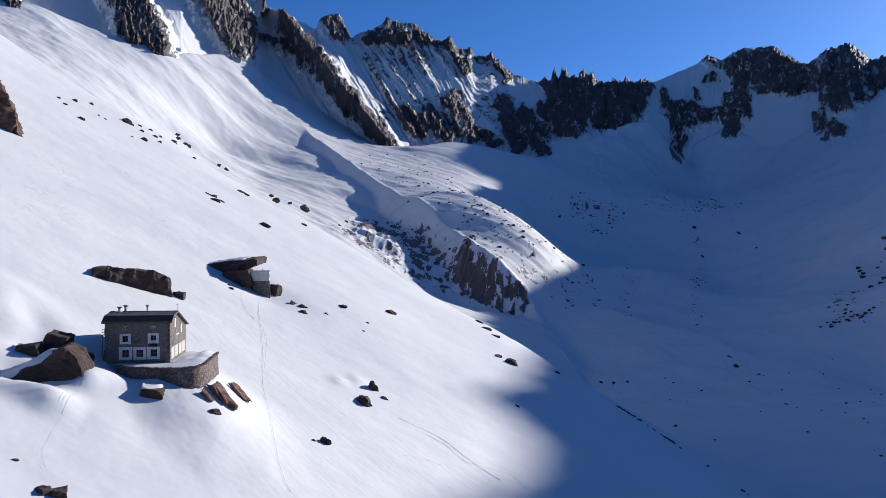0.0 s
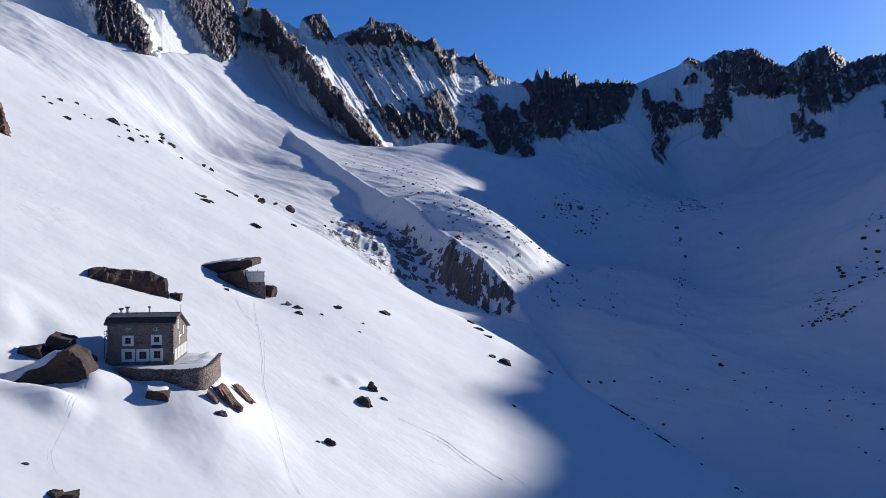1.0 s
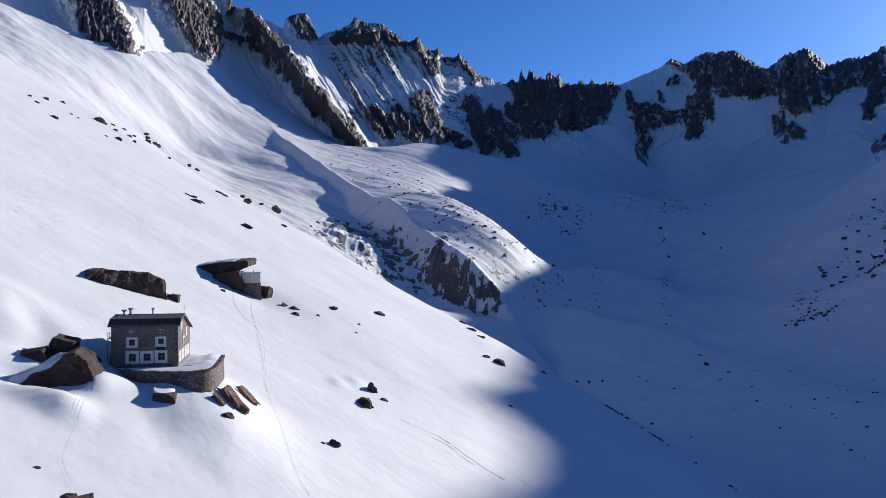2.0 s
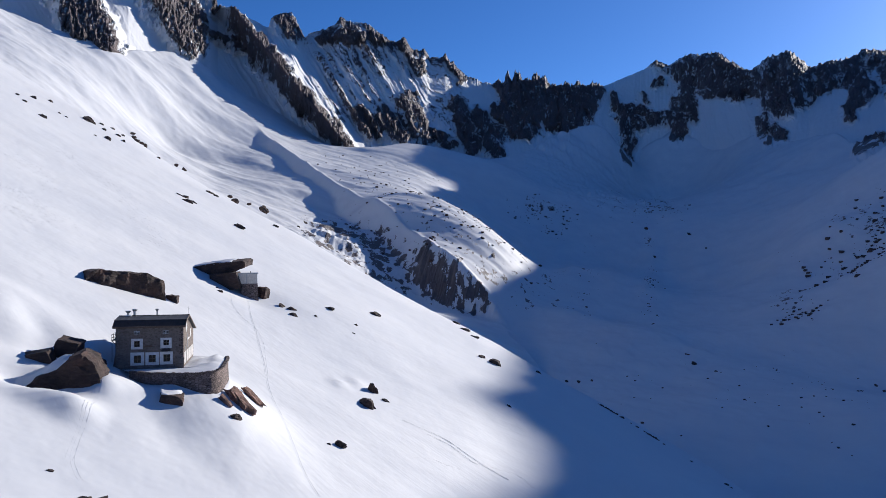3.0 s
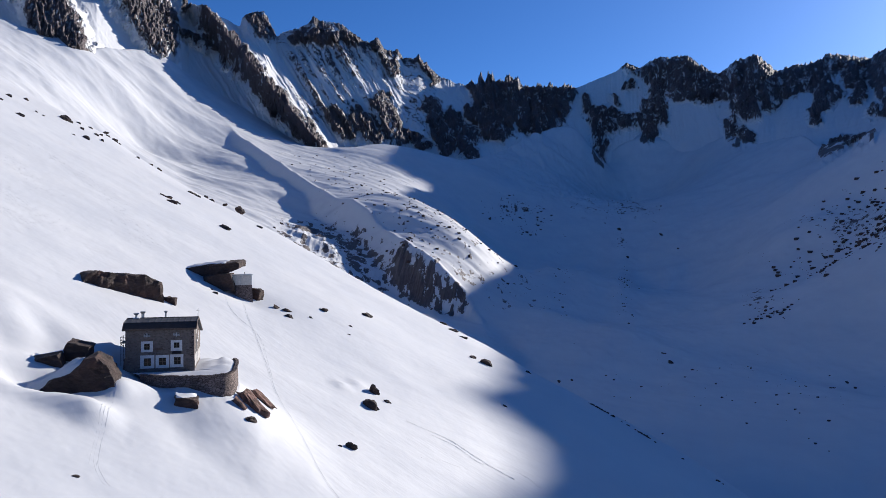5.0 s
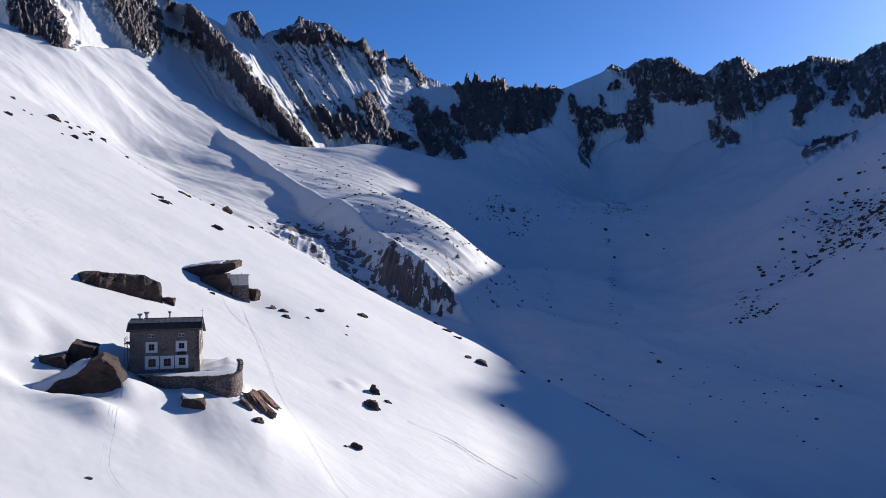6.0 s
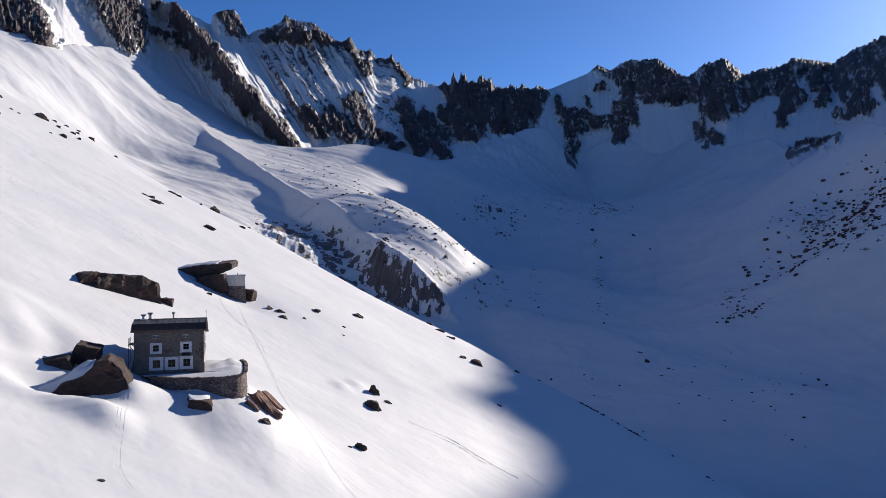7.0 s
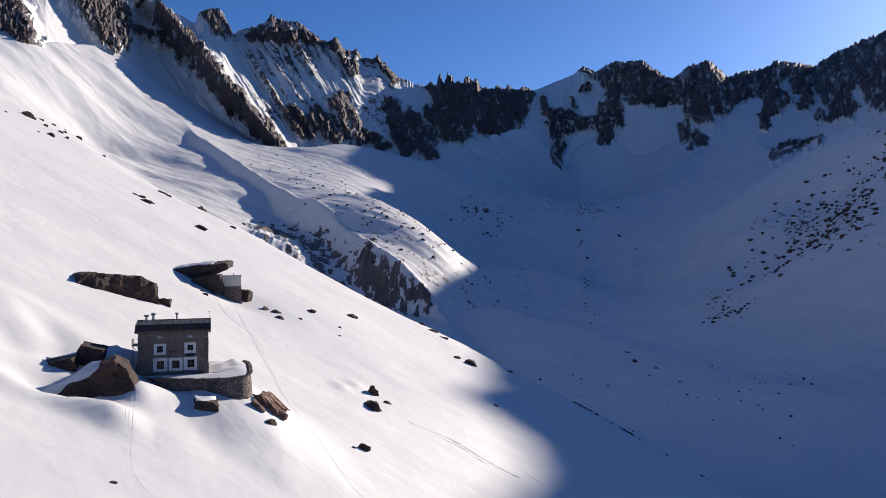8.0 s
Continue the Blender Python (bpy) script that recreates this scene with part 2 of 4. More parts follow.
def spline(nodes):
    """A thin-plate spline through spot heights."""
    n = np.array(nodes, float)
    p, z = n[:, :2] / 1000, n[:, 2]

    def kernel(a, b):
        r2 = (a[:, 0:1] - b[None, :, 0]) ** 2 + (a[:, 1:2] - b[None, :, 1]) ** 2
        return 0.5 * r2 * np.log(r2 + 1e-9)
    k = kernel(p, p) + 0.0012 * np.eye(len(p))
    q = np.concatenate([np.ones((len(p), 1)), p], 1)
    m = np.block([[k, q], [q.T, np.zeros((3, 3))]])
    w = np.linalg.solve(m, np.concatenate([z, [0, 0, 0]]))

    def height(x, y):
        out = np.empty(len(x))
        for i in range(0, len(x), 60000):
            c = np.stack([x[i:i + 60000], y[i:i + 60000]], 1) / 1000
            out[i:i + 60000] = kernel(c, p) @ w[:-3] + w[-3] + c @ w[-2:]
        return out
    return height


def foot_spots(b0, b1):
    return [(d * math.sin(radians(b)), d * math.cos(radians(b)), z) for b, d, z in FOOT if b0 < b < b1]


SLOPE = spline(SPOTS_SLOPE + foot_spots(-70, -12))
BASIN = spline(SPOTS_SPUR + SPOTS_BASIN + foot_spots(-17, 75))
# the old side moraine: its crest in plan, from the ridge down to the nose of the spur
MORAINE = [(-600, 2000), (-491, 1732), (-357, 1519), (-252, 1347), (-155, 1180), (-80, 1062), (-28, 985), (12, 945), (40, 924), (52, 880), (60, 800)]


def side_of(x, y, line):
    """Signed distance to a line in plan: positive on its left as it comes towards the eye."""
    best, side = 1e9 * np.ones_like(x), np.zeros_like(x)
    for (x0, y0), (x1, y1) in zip(line, line[1:]):
        dx, dy = x1 - x0, y1 - y0
        k = np.clip(((x - x0) * dx + (y - y0) * dy) / (dx * dx + dy * dy), 0, 1)
        ex, ey = x - x0 - k * dx, y - y0 - k * dy
        d = np.hypot(ex, ey)
        s = np.sign(dx * ey - dy * ex)
        side = np.where(d < best, -s * d, side)
        best = np.minimum(best, d)
    return side


def bearing_table(knots, values):
    grid = np.arange(-180, 180.1, 0.1)
    v = np.interp(grid, knots, values)
    k = np.exp(-0.5 * (np.arange(-30, 31) / 9.0) ** 2)
    pad = np.concatenate([np.full(30, v[0]), v, np.full(30, v[-1])])
    return grid, np.convolve(pad, k / k.sum(), "valid")


FOOT_D, FOOT_Z = bearing_table(FB, FD), bearing_table(FB, FZ)


def hummocks(x, y):
    """The rocky steps between the moraine and the hut's slope."""
    return smooth(-260, -170, x) * smooth(10, -40, x) * smooth(880, 930, y) * smooth(1180, 1080, y)


def crag_face(m, x, y):
    """The steep bare end of the spur, under its crest."""
    return smooth(-14, 4, m) * smooth(60, 28, m) * smooth(1040, 985, y) * smooth(880, 905, y) * smooth(-80, -30, x)


def land(x, y):
    r = np.hypot(x, y)
    b = np.degrees(np.arctan2(x, y))
    wob = 5 * fractal(x / 60, y / 60, 77, 4, 0.55)
    m = side_of(x, y, MORAINE) + wob * smooth(2000, 1500, y)
    slope, basin = SLOPE(x, y), BASIN(x, y)
    # wind-packed snow on the slope, drawn out along the fall line
    u, v = 0.95 * x - 0.31 * y, 0.31 * x + 0.95 * y
    quiet = smooth(500, 800, r)
    slope = slope + quiet * (12 * fractal(u / 260, v / 150, 31, 3) + 5.0 * fractal(u / 120, v / 60, 35, 4, 0.5) + 1.5 * fractal(u / 44, v / 22, 37, 3))
    rough = hummocks(x, y)
    slope = slope + rough * (7 * fractal(x / 55, y / 60, 81, 5, 0.58, True) + 1.0 * fractal(x / 18, y / 24, 82, 3, 0.6, True))
    # the spur carries small steps, the glacier long swells
    spur = smooth(190, 60, x) * smooth(900, 960, y) * smooth(2000, 1700, y)
    basin = basin + spur * (5 * fractal(u / 190, v / 70, 85, 4, 0.55) + 1.7 * fractal(u / 46, v / 16, 86, 3, 0.6))
    open_ice = (1 - spur) * smooth(0, 8, b)
    basin = basin + open_ice * (13 * fractal(x / 300, y / 210, 21, 3) + 5.0 * fractal(x / 80, y / 120, 25, 5, 0.55))
    # broken ice below the wall, and the step under it
    ice = smooth(4, 7, b) * smooth(19, 15, b) * smooth(1850, 2050, r) * smooth(2750, 2500, r)
    basin = basin + ice * (12 * fractal(x / 110, y / 60, 92, 4, 0.6, True) + 5 * fractal(x / 26, y / 20, 93, 3, 0.6, True))
    # side moraines on the glacier
    for b0, r0, r1, h in ((9.9, 980, 1650, 8), (12.9, 1000, 1500, 6), (15.3, 980, 1720, 9), (19.0, 1150, 1700, 6)):
        q = b - b0 + 0.9 * fractal(r / 300, r * 0 + b0, 95, 3)
        basin = basin + h * (np.exp(-(q / 0.8) ** 2) + 0.5 * np.exp(-((q + 0.9) / 1.3) ** 2)) * smooth(r0 - 60, r0 + 420, r) * smooth(r1, r1 - 200, r)
    basin = basin + 12 * np.exp(-((x - 415) / 55) ** 2 - ((y - 905) / 60) ** 2)
    # the long low swell across the valley floor
    d = ((y - 724) + 2.33 * (x - 238)) / 2.54
    basin = basin + 9 * np.where(d < 0, np.exp(-(d / 120) ** 2), np.exp(-(d / 38) ** 2)) * smooth(300, 450, y) * smooth(1050, 880, y)
    left = blend_max(slope, basin - 0.9 * m - 2.0, 5.0)
    far = np.where(m > 0, left, basin + smooth(-14, 0, m) * (left - basin))
    high = smooth(1600, 1780, y)
    far = far * (1 - high) + high * (basin + smooth(-140, 140, m) * (slope - basin))
    crag = crag_face(m, x, y)
    gash = fractal((x - 0.35 * y) / 15, (x + y) / 120, 83, 4, 0.6, True)
    far = far + crag * (6 * gash + 4 * fractal(x / 30, y / 30, 84, 4, 0.6, True))
    fd, fz = np.interp(b, *FOOT_D), np.interp(b, *FOOT_Z)
    behind = np.maximum(r - fd - 30, 0)
    drop = smooth(0, 60, behind)
    far = far * (1 - drop) + drop * (fz - 0.4 * behind)
    far = np.maximum(far, -600)
    z = blend_max(np.where(r < 900, near_slope(x, y), -900), far, 3.0)
    side = smooth(60, 100, np.abs(b))
    z = z * (1 - side) + side * np.where(r < 1500, -53.3 - 0.3848 * np.clip(x, -900, 200), -250)
    return z + EYE


def bare_rock(x, y, z):
    """How much rock shows through the snow of the basin and the spur."""
    r, b = np.hypot(x, y), np.degrees(np.arctan2(x, y))
    t = (z - EYE) / np.maximum(r, 1)
    m = side_of(x, y, MORAINE)
    grit = fractal(x / 8, y / 13, 91, 4, 0.65)
    blob = lambda b0, t0, wb, wt: np.exp(-((b - b0) / wb) ** 2 - ((t - t0) / wt) ** 2)
    gully = fractal((x - 0.35 * y) / 15, (x + y) / 120, 83, 4, 0.6, True)
    a = (0.55 + 0.3 * gully) * crag_face(m, x, y)
    a = a + (0.38 + 0.3 * fractal(x / 45, y / 40, 80, 4, 0.6, True)) * hummocks(x, y) * smooth(0, 25, m)
    spur = smooth(0, -20, m) * smooth(1500, 1150, y) * smooth(900, 960, y) * smooth(200, 150, x)
    a = a + (0.1 + 0.1 * smooth(-60, 60, x)) * spur
    a = a + 0.38 * blob(32.4, 0.032, 3.6, 0.028) + 0.4 * blob(7.0, 0.056, 1.6, 0.011) + 0.3 * blob(15.6, 0.055, 1.6, 0.014) + 0.28 * blob(12.2, 0.062, 0.9, 0.016)
    a = a + 0.42 * blob(25.0, -0.071, 1.0, 0.012) + 0.3 * blob(15.2, 0.006, 0.45, 0.012) + 0.25 * blob(10.4, 0.004, 0.5, 0.014)
    return np.where(r > 480, a + 0.78 * grit * (a > 0.03), 0)


def ground_z(x, y):
    return float(land(np.array([float(x)]), np.array([float(y)]))[0])


def mesh_grid(name, co, rows, cols, mat, wrap=False, attr=None, facets=0.42):
    me = bpy.data.meshes.new(name)
    idx = np.arange(rows * cols).reshape(rows, cols)
    if wrap:
        idx = np.concatenate([idx, idx[:, :1]], 1)
    quads = np.stack([idx[:-1, :-1], idx[:-1, 1:], idx[1:, 1:], idx[1:, :-1]], -1).reshape(-1, 4)
    me.vertices.add(len(co))
    me.vertices.foreach_set("co", co.astype(np.float32).ravel())
    me.loops.add(quads.size)
    me.loops.foreach_set("vertex_index", quads.astype(np.int32).ravel())
    me.polygons.add(len(quads))
    me.polygons.foreach_set("loop_start", np.arange(0, quads.size, 4, dtype=np.int32))
    me.polygons.foreach_set("use_smooth", np.ones(len(quads), bool) if attr is None else attr.ravel()[quads[:, 0]] < facets)
    me.update(calc_edges=True)
    me.validate()
    if attr is not None:
        a = me.attributes.new("rock", "FLOAT", "POINT")
        a.data.foreach_set("value", attr.astype(np.float32).ravel())
    me.materials.append(mat)
    return new(name, me)


RIBS = [
    (-29.1, 0.349, -26.3, 0.247, 1.7), (-30.6, 0.345, -27.9, 0.258, 1.4), (-23.4, 0.337, -20.3, 0.266, 1.9), (-19.9, 0.285, -16.2, 0.261, 0.6), (-19.2, 0.362, -18.4, 0.314, 1),
    (-17.6, 0.289, -15.3, 0.254, 0.8), (-15.7, 0.261, -12.7, 0.203, 1.2), (-12.7, 0.203, -8.8, 0.131, 1.1), (-14, 0.314, -13.1, 0.289, 1.5), (-21.1, 0.328, -19.9, 0.3, 1),
]
RIBS += [(-36.6, 0.37, -35.7, 0.262, 0.8)]
RIBS += [
    (-10.8, 0.284, -5.9, 0.292, 0.6), (-7.8, 0.186, -6.5, 0.155, 0.9), (-5.9, 0.179, -4.2, 0.152, 1.2), (-3.8, 0.203, -2.6, 0.156, 1), (-1.9, 0.16, -0.2, 0.14, 0.6),
    (0, 0.2, 1.4, 0.138, 0.9), (1.9, 0.18, 3.4, 0.12, 1.1), (3, 0.196, 6, 0.163, 0.7), (-4.3, 0.283, -2.9, 0.247, 0.5), (-0.9, 0.262, 0.3, 0.232, 0.5),
]
RIBS += [
    (3.8, 0.231, 5.5, 0.171, 1), (4.8, 0.223, 6, 0.187, 1), (6.4, 0.222, 6.6, 0.187, 1.1), (8, 0.218, 7.5, 0.167, 0.7), (8.7, 0.213, 8.7, 0.158, 0.8),
    (9.8, 0.217, 9.1, 0.178, 1.3), (10.9, 0.216, 10.4, 0.197, 1.1), (12.4, 0.207, 12.6, 0.195, 0.6), (3, 0.188, 5.5, 0.155, 0.7), (13.2, 0.183, 13.4, 0.156, 0.8),
    (13.7, 0.183, 14.6, 0.159, 0.7), (13.7, 0.148, 13.5, 0.115, 0.7), (13.1, 0.187, 14.6, 0.182, 0.7), (15.4, 0.174, 16.7, 0.172, 0.8), (17.3, 0.187, 17.4, 0.149, 0.9),
    (16.9, 0.172, 17.4, 0.153, 0.9), (18.1, 0.179, 18.5, 0.171, 0.6), (14.6, 0.209, 15, 0.197, 0.3), (15.4, 0.216, 16, 0.223, 0.3), (17.7, 0.221, 17.9, 0.19, 1),
    (19, 0.246, 19.6, 0.207, 1.1), (17.1, 0.233, 18.3, 0.243, 0.8), (15, 0.249, 16.3, 0.242, 0.6),
]
RIBS += [
    (20.2, 0.218, 22.3, 0.207, 1), (20, 0.248, 22, 0.23, 0.9), (19.6, 0.202, 21.6, 0.197, 0.5), (23.3, 0.228, 22.7, 0.199, 0.7), (24.8, 0.243, 24.5, 0.211, 0.9),
    (25.6, 0.223, 25.8, 0.187, 0.9), (24.1, 0.204, 23.5, 0.183, 0.9), (24.8, 0.189, 24.8, 0.171, 0.8), (23.9, 0.19, 24.1, 0.168, 0.5), (23, 0.166, 23, 0.147, 0.7),
    (23.7, 0.15, 24.3, 0.139, 0.7), (23.5, 0.136, 23.5, 0.132, 0.4), (27.6, 0.227, 27.2, 0.196, 0.8), (26.3, 0.222, 26.4, 0.186, 0.4), (29, 0.231, 28.3, 0.204, 0.7),
    (29.5, 0.202, 28.8, 0.161, 0.7), (30.2, 0.187, 29, 0.168, 0.7), (29.4, 0.181, 28.7, 0.158, 0.5), (31.1, 0.225, 31.1, 0.202, 0.5), (29.7, 0.233, 31.7, 0.224, 0.5),
    (31.7, 0.197, 31.2, 0.178, 0.5), (30, 0.123, 32.1, 0.132, 0.6), (29.3, 0.115, 29.8, 0.124, 0.6), (33, 0.224, 33.7, 0.173, 1.2), (34.6, 0.23, 36.1, 0.174, 1.5),
    (35.8, 0.246, 37.3, 0.203, 1.5), (32.2, 0.162, 34.3, 0.165, 0.7),
]


def rib_field(b, t):
    """1 on a rock rib, falling off to its sides: bearing in degrees, slope of the sight line."""
    out = np.zeros_like(b)
    for b0, t0, b1, t1, w in RIBS:
        px, pt = (b - b0), (t - t0) * 57.3
        dx, dt = b1 - b0, (t1 - t0) * 57.3
        k = np.clip((px * dx + pt * dt) / (dx * dx + dt * dt + 1e-6), 0, 1)
        d = np.hypot(px - k * dx, pt - k * dt)
        out = np.maximum(out, 1 - d / w)
    return np.clip(out, 0, 1)


def foot_ribs(x, y, z):
    """Where the ribs of the ridge run out into the snow at its foot."""
    r, b = np.hypot(x, y), np.degrees(np.arctan2(x, y))
    t = (z - EYE) / np.maximum(r, 1)
    far = (r > 0.72 * np.interp(b, *FOOT_D)) & (b > 9) & (b < 45)
    out = np.zeros_like(x)
    bb, tt = b[far], t[far]
    warp = 0.5 * fractal(bb * 1.1, tt * 55, 51, 5, 0.6)
    out[far] = smooth(0.0, 0.5, rib_field(bb + warp, tt + 0.011 * fractal(bb * 1.3, tt * 70, 57, 5, 0.6)))
    return out


def build_ground():
    bear = np.concatenate([np.linspace(-41, 41, 1150), np.linspace(42, 318, 100)])
    dist = np.concatenate([[0.02, 4, 9], np.geomspace(15, 500, 280), np.geomspace(504, 2900, 490), np.geomspace(2950, 4700, 12)])
    b, r = np.meshgrid(np.radians(bear), dist)
    x, y = r * np.sin(b), r * np.cos(b)
    z = land(x.ravel(), y.ravel())
    rib = foot_ribs(x.ravel(), y.ravel(), z)
    z = z + 14 * rib * (0.5 + 0.5 * fractal(x.ravel() / 30, y.ravel() / 30, 87, 4, 0.6, True))
    co = np.stack([x.ravel(), y.ravel(), z], 1)
    ob = mesh_grid("ground", co, len(dist), len(bear), SNOW, wrap=True, attr=bare_rock(x.ravel(), y.ravel(), z) + (0.6 + 0.4 * fractal(x.ravel() / 26, y.ravel() / 30, 89, 4, 0.65)) * rib)
    return tagged(ob, "deep sunlit and shaded winter snow covering the slopes", "snow", kind="structure")


# the sharp needles of the crest: bearing, height, half width in degrees
SPIKES = [
    (-4.15, 20, 0.64), (-2.55, 18, 0.41), (-0.87, 20, 0.36), (-0.23, 14, 0.27), (4.13, 50, 0.36),
    (4.74, 60, 0.26), (5.05, 34, 0.24), (-9.23, 14, 0.55), (6.3, 24, 0.24), (7.05, 30, 0.36),
    (8.75, 20, 0.24), (9.7, 22, 0.24), (3.4, 12, 0.27), (11.0, 10, 0.5),
]


def build_ridge(name, b0, b1, cols, rows, label):
    """One stretch of the ridge between two bearings, from its foot to its jagged crest."""
    bear = np.linspace(b0, b1, cols)
    b, s = np.meshgrid(bear, np.linspace(0, 1, rows) ** 0.9)
    cd, cz = np.interp(b, CB, CD), np.interp(b, CB, CZ)
    fd, fz = np.interp(b, *FOOT_D), np.interp(b, *FOOT_Z)
    needles = smooth(2.5, 4, b) * smooth(12, 10.5, b)
    dome = smooth(11.5, 12.2, b) * smooth(17.4, 16.8, b)
    fz, fd = fz - 70, fd - 40
    z = fz + (cz - fz) * s
    d = fd + (cd - fd) * s ** 0.95
    t = z / d
    lean = np.interp(b, [-25, -2, 5, 14, 20, 36], [34, 36, 12, -8, 14, -26])
    warp = 0.55 * fractal(b * 1.1, t * 55, 51, 5, 0.6)
    rib = rib_field(b + warp, t + 0.011 * fractal(b * 1.3, t * 70, 57, 5, 0.6))
    rock = smooth(0.0, 0.7, rib)
    fall = b + lean * t + 0.25 * fractal(b * 1.5, t * 40, 58, 4)
    calm = np.interp(b, [-40, -20, -13, -6, -3, 2, 11, 12, 17, 20, 40], [0.1, 0.12, 0.9, 1.0, 0.6, 0.5, 0.6, 0.2, 0.2, 0.4, 0.4])
    flute = fractal(fall * 1.0, t * 6, 61, 3, 0.5, True)
    streak = fractal(fall * 2.3, t * 9, 66, 5, 0.6, True)
    crag = 0.55 * fractal(b * 2.4 + t * 20, t * 48, 71, 5, 0.62, True) + 0.45 * fractal(b * 4.6 - t * 95, t * 130 + b, 74, 4, 0.62, True)
    fine = fractal(b * 9, t * 210, 73, 3, 0.6)
    # gendarmes stand along the crest only
    teeth = 0.6 * fractal(b * 2.4, b * 0 + 3, 41, 4, 0.65, True) + 0.7 * np.maximum(fractal(b * 4.1, b * 0 + 8, 45, 3, 0.6, True) - 0.1, 0)
    top = smooth(0.86, 1.0, s)
    teeth = teeth * (0.12 + 0.88 * smooth(-15.3, -14.6, b)) * (1 - 0.55 * smooth(-12, -11, b) * smooth(5, 4, b)) * (1 - 0.9 * smooth(36.9, 37.5, b)) - 0.45 * smooth(-13, -12, b) * smooth(14, 11, b)
    for b0, h, w in SPIKES:
        u = np.clip(1 - np.abs(b - b0) / w, 0, 1)
        z = z + smooth(0.8, 1.0, s) * h * u * (0.55 + 0.45 * u)
    z = z + top * (1 - 0.8 * dome) * ((15 + 6 * needles) * teeth + (5 + 6 * needles) * smooth(-15.3, -14.6, b) * fractal(b * 9.0, b * 0 + 5, 48, 3, 0.6, True))
    fade = smooth(0, 0.12, s) * (0.1 + 0.9 * smooth(0.0, 0.08, 1 - s))
    proud = np.interp(b, [-22, -15], [95, 36])
    # the broad snow ramp that leans on the long diagonal rib
    q = b - np.interp(t, [0.131, 0.203, 0.261, 0.34], [-8.8, -12.7, -15.7, -19.5])
    ramp_side = np.where(q < 0, smooth(-0.9, 0, q), np.clip(1 - q / np.interp(t, [0.13, 0.28], [2.0, 4.6]), 0, 1)) * smooth(0.36, 0.3, t)
    d = d - fade * (proud * rock + calm * (20 + 10 * smooth(-13, -11, b) * smooth(4, 1, b)) * flute + calm * 11 * streak + 150 * ramp_side + rock * (22 * crag + 4.5 * fine) + 0.8 * fine)
    z = z + fade * rock * 7 * fine
    br = np.radians(b)
    co = np.stack([(d * np.sin(br)).ravel(), (d * np.cos(br)).ravel(), z.ravel() + EYE], 1)
    fluted = smooth(-13, -10, b) * smooth(3, 0, b) * smooth(0.16, 0.3, s)
    crags = needles * smooth(0.2, 0.45, s) + smooth(17, 19, b) * smooth(0.45, 0.75, s) + 0.35 * dome * smooth(0.3, 0.5, s) * smooth(0.85, 0.7, s) + 0.4 * smooth(0.88, 0.96, s) * (1 - dome) * smooth(-12.5, -11, b)
    base = np.minimum((0.6 + 0.12 * smooth(14, 18, b)) * rock + 0.25 * fluted + 0.45 * np.clip(crags, 0, 1), 0.61 - 0.05 * smooth(12, 14, b))
    amount = base + calm * (0.08 + 0.36 * fluted) * streak + 0.1 * calm * flute + 0.55 * np.clip(rock + crags, 0, 1) * (crag - 0.08)
    ob = mesh_grid(name, co, rows, cols, MOUNTAIN, attr=amount)
    return tagged(ob, label, "mountain", kind="structure")


def part(name, bm, mat, parent=None, label=""):
    me = bpy.data.meshes.new(name)
    bm.to_mesh(me)
    bm.free()
    me.materials.append(mat)
    ob = new(name, me)
    if parent:
        ob.parent = parent
    return tagged(ob, label) if label else ob


build_ground()
build_ridge("ridge_left", -48, 0.5, 900, 190, "steep snow-fluted granite ridge with dark rock ribs")
build_ridge("ridge_back", 0.5, 17.2, 420, 190, "shaded wall of dark granite needles above a glacier")
build_ridge("ridge_right", 17.2, 42, 520, 180, "shaded ridge of dark granite peaks with snow gullies")
# out of view: crest heights fitted to where the shadow edge falls
build_ridge("ridge_south_unseen", 42, 112, 460, 90, "unseen granite ridge to the south, shaped to cast the valley's shadow")
build_ridge("ridge_west", -100, -48, 160, 80, "snowy granite ridge above the hut's slope")


def box_bm(x0, x1, y0, y1, z0, z1, bevel=0.0):
    bm = bmesh.new()
    bmesh.ops.create_cube(bm, size=1.0, matrix=Matrix.Translation(((x0 + x1) / 2, (y0 + y1) / 2, (z0 + z1) / 2)) @ Matrix.Diagonal((x1 - x0, y1 - y0, z1 - z0, 1)))
    if bevel:
        bmesh.ops.bevel(bm, geom=bm.edges[:], offset=bevel, segments=1, affect="EDGES")
    return bm


def prism_bm(outline, axis, a, b):
    """A closed outline pushed from a to b along an axis; the outline lies in the other two axes."""
    bm = bmesh.new()
    rings = []
    for v in (a, b):
        ring = []
        for p, q in outline:
            co = {"x": (v, p, q), "y": (p, v, q), "z": (p, q, v)}[axis]
            ring.append(bm.verts.new(co))
        rings.append(ring)
    n = len(outline)
    bm.faces.new(rings[0])
    bm.faces.new(rings[1][::-1])
    for i in range(n):
        bm.faces.new((rings[0][i], rings[1][i], rings[1][(i + 1) % n], rings[0][(i + 1) % n]))
    bmesh.ops.recalc_face_normals(bm, faces=bm.faces[:])
    return bm


def tube_bm(r0, r1, z0, z1, n=12, x=0.0, y=0.0):
    bm = bmesh.new()
    bmesh.ops.create_cone(bm, cap_ends=True, segments=n, radius1=r0, radius2=r1, depth=z1 - z0, matrix=Matrix.Translation((x, y, (z0 + z1) / 2)))
    return bm


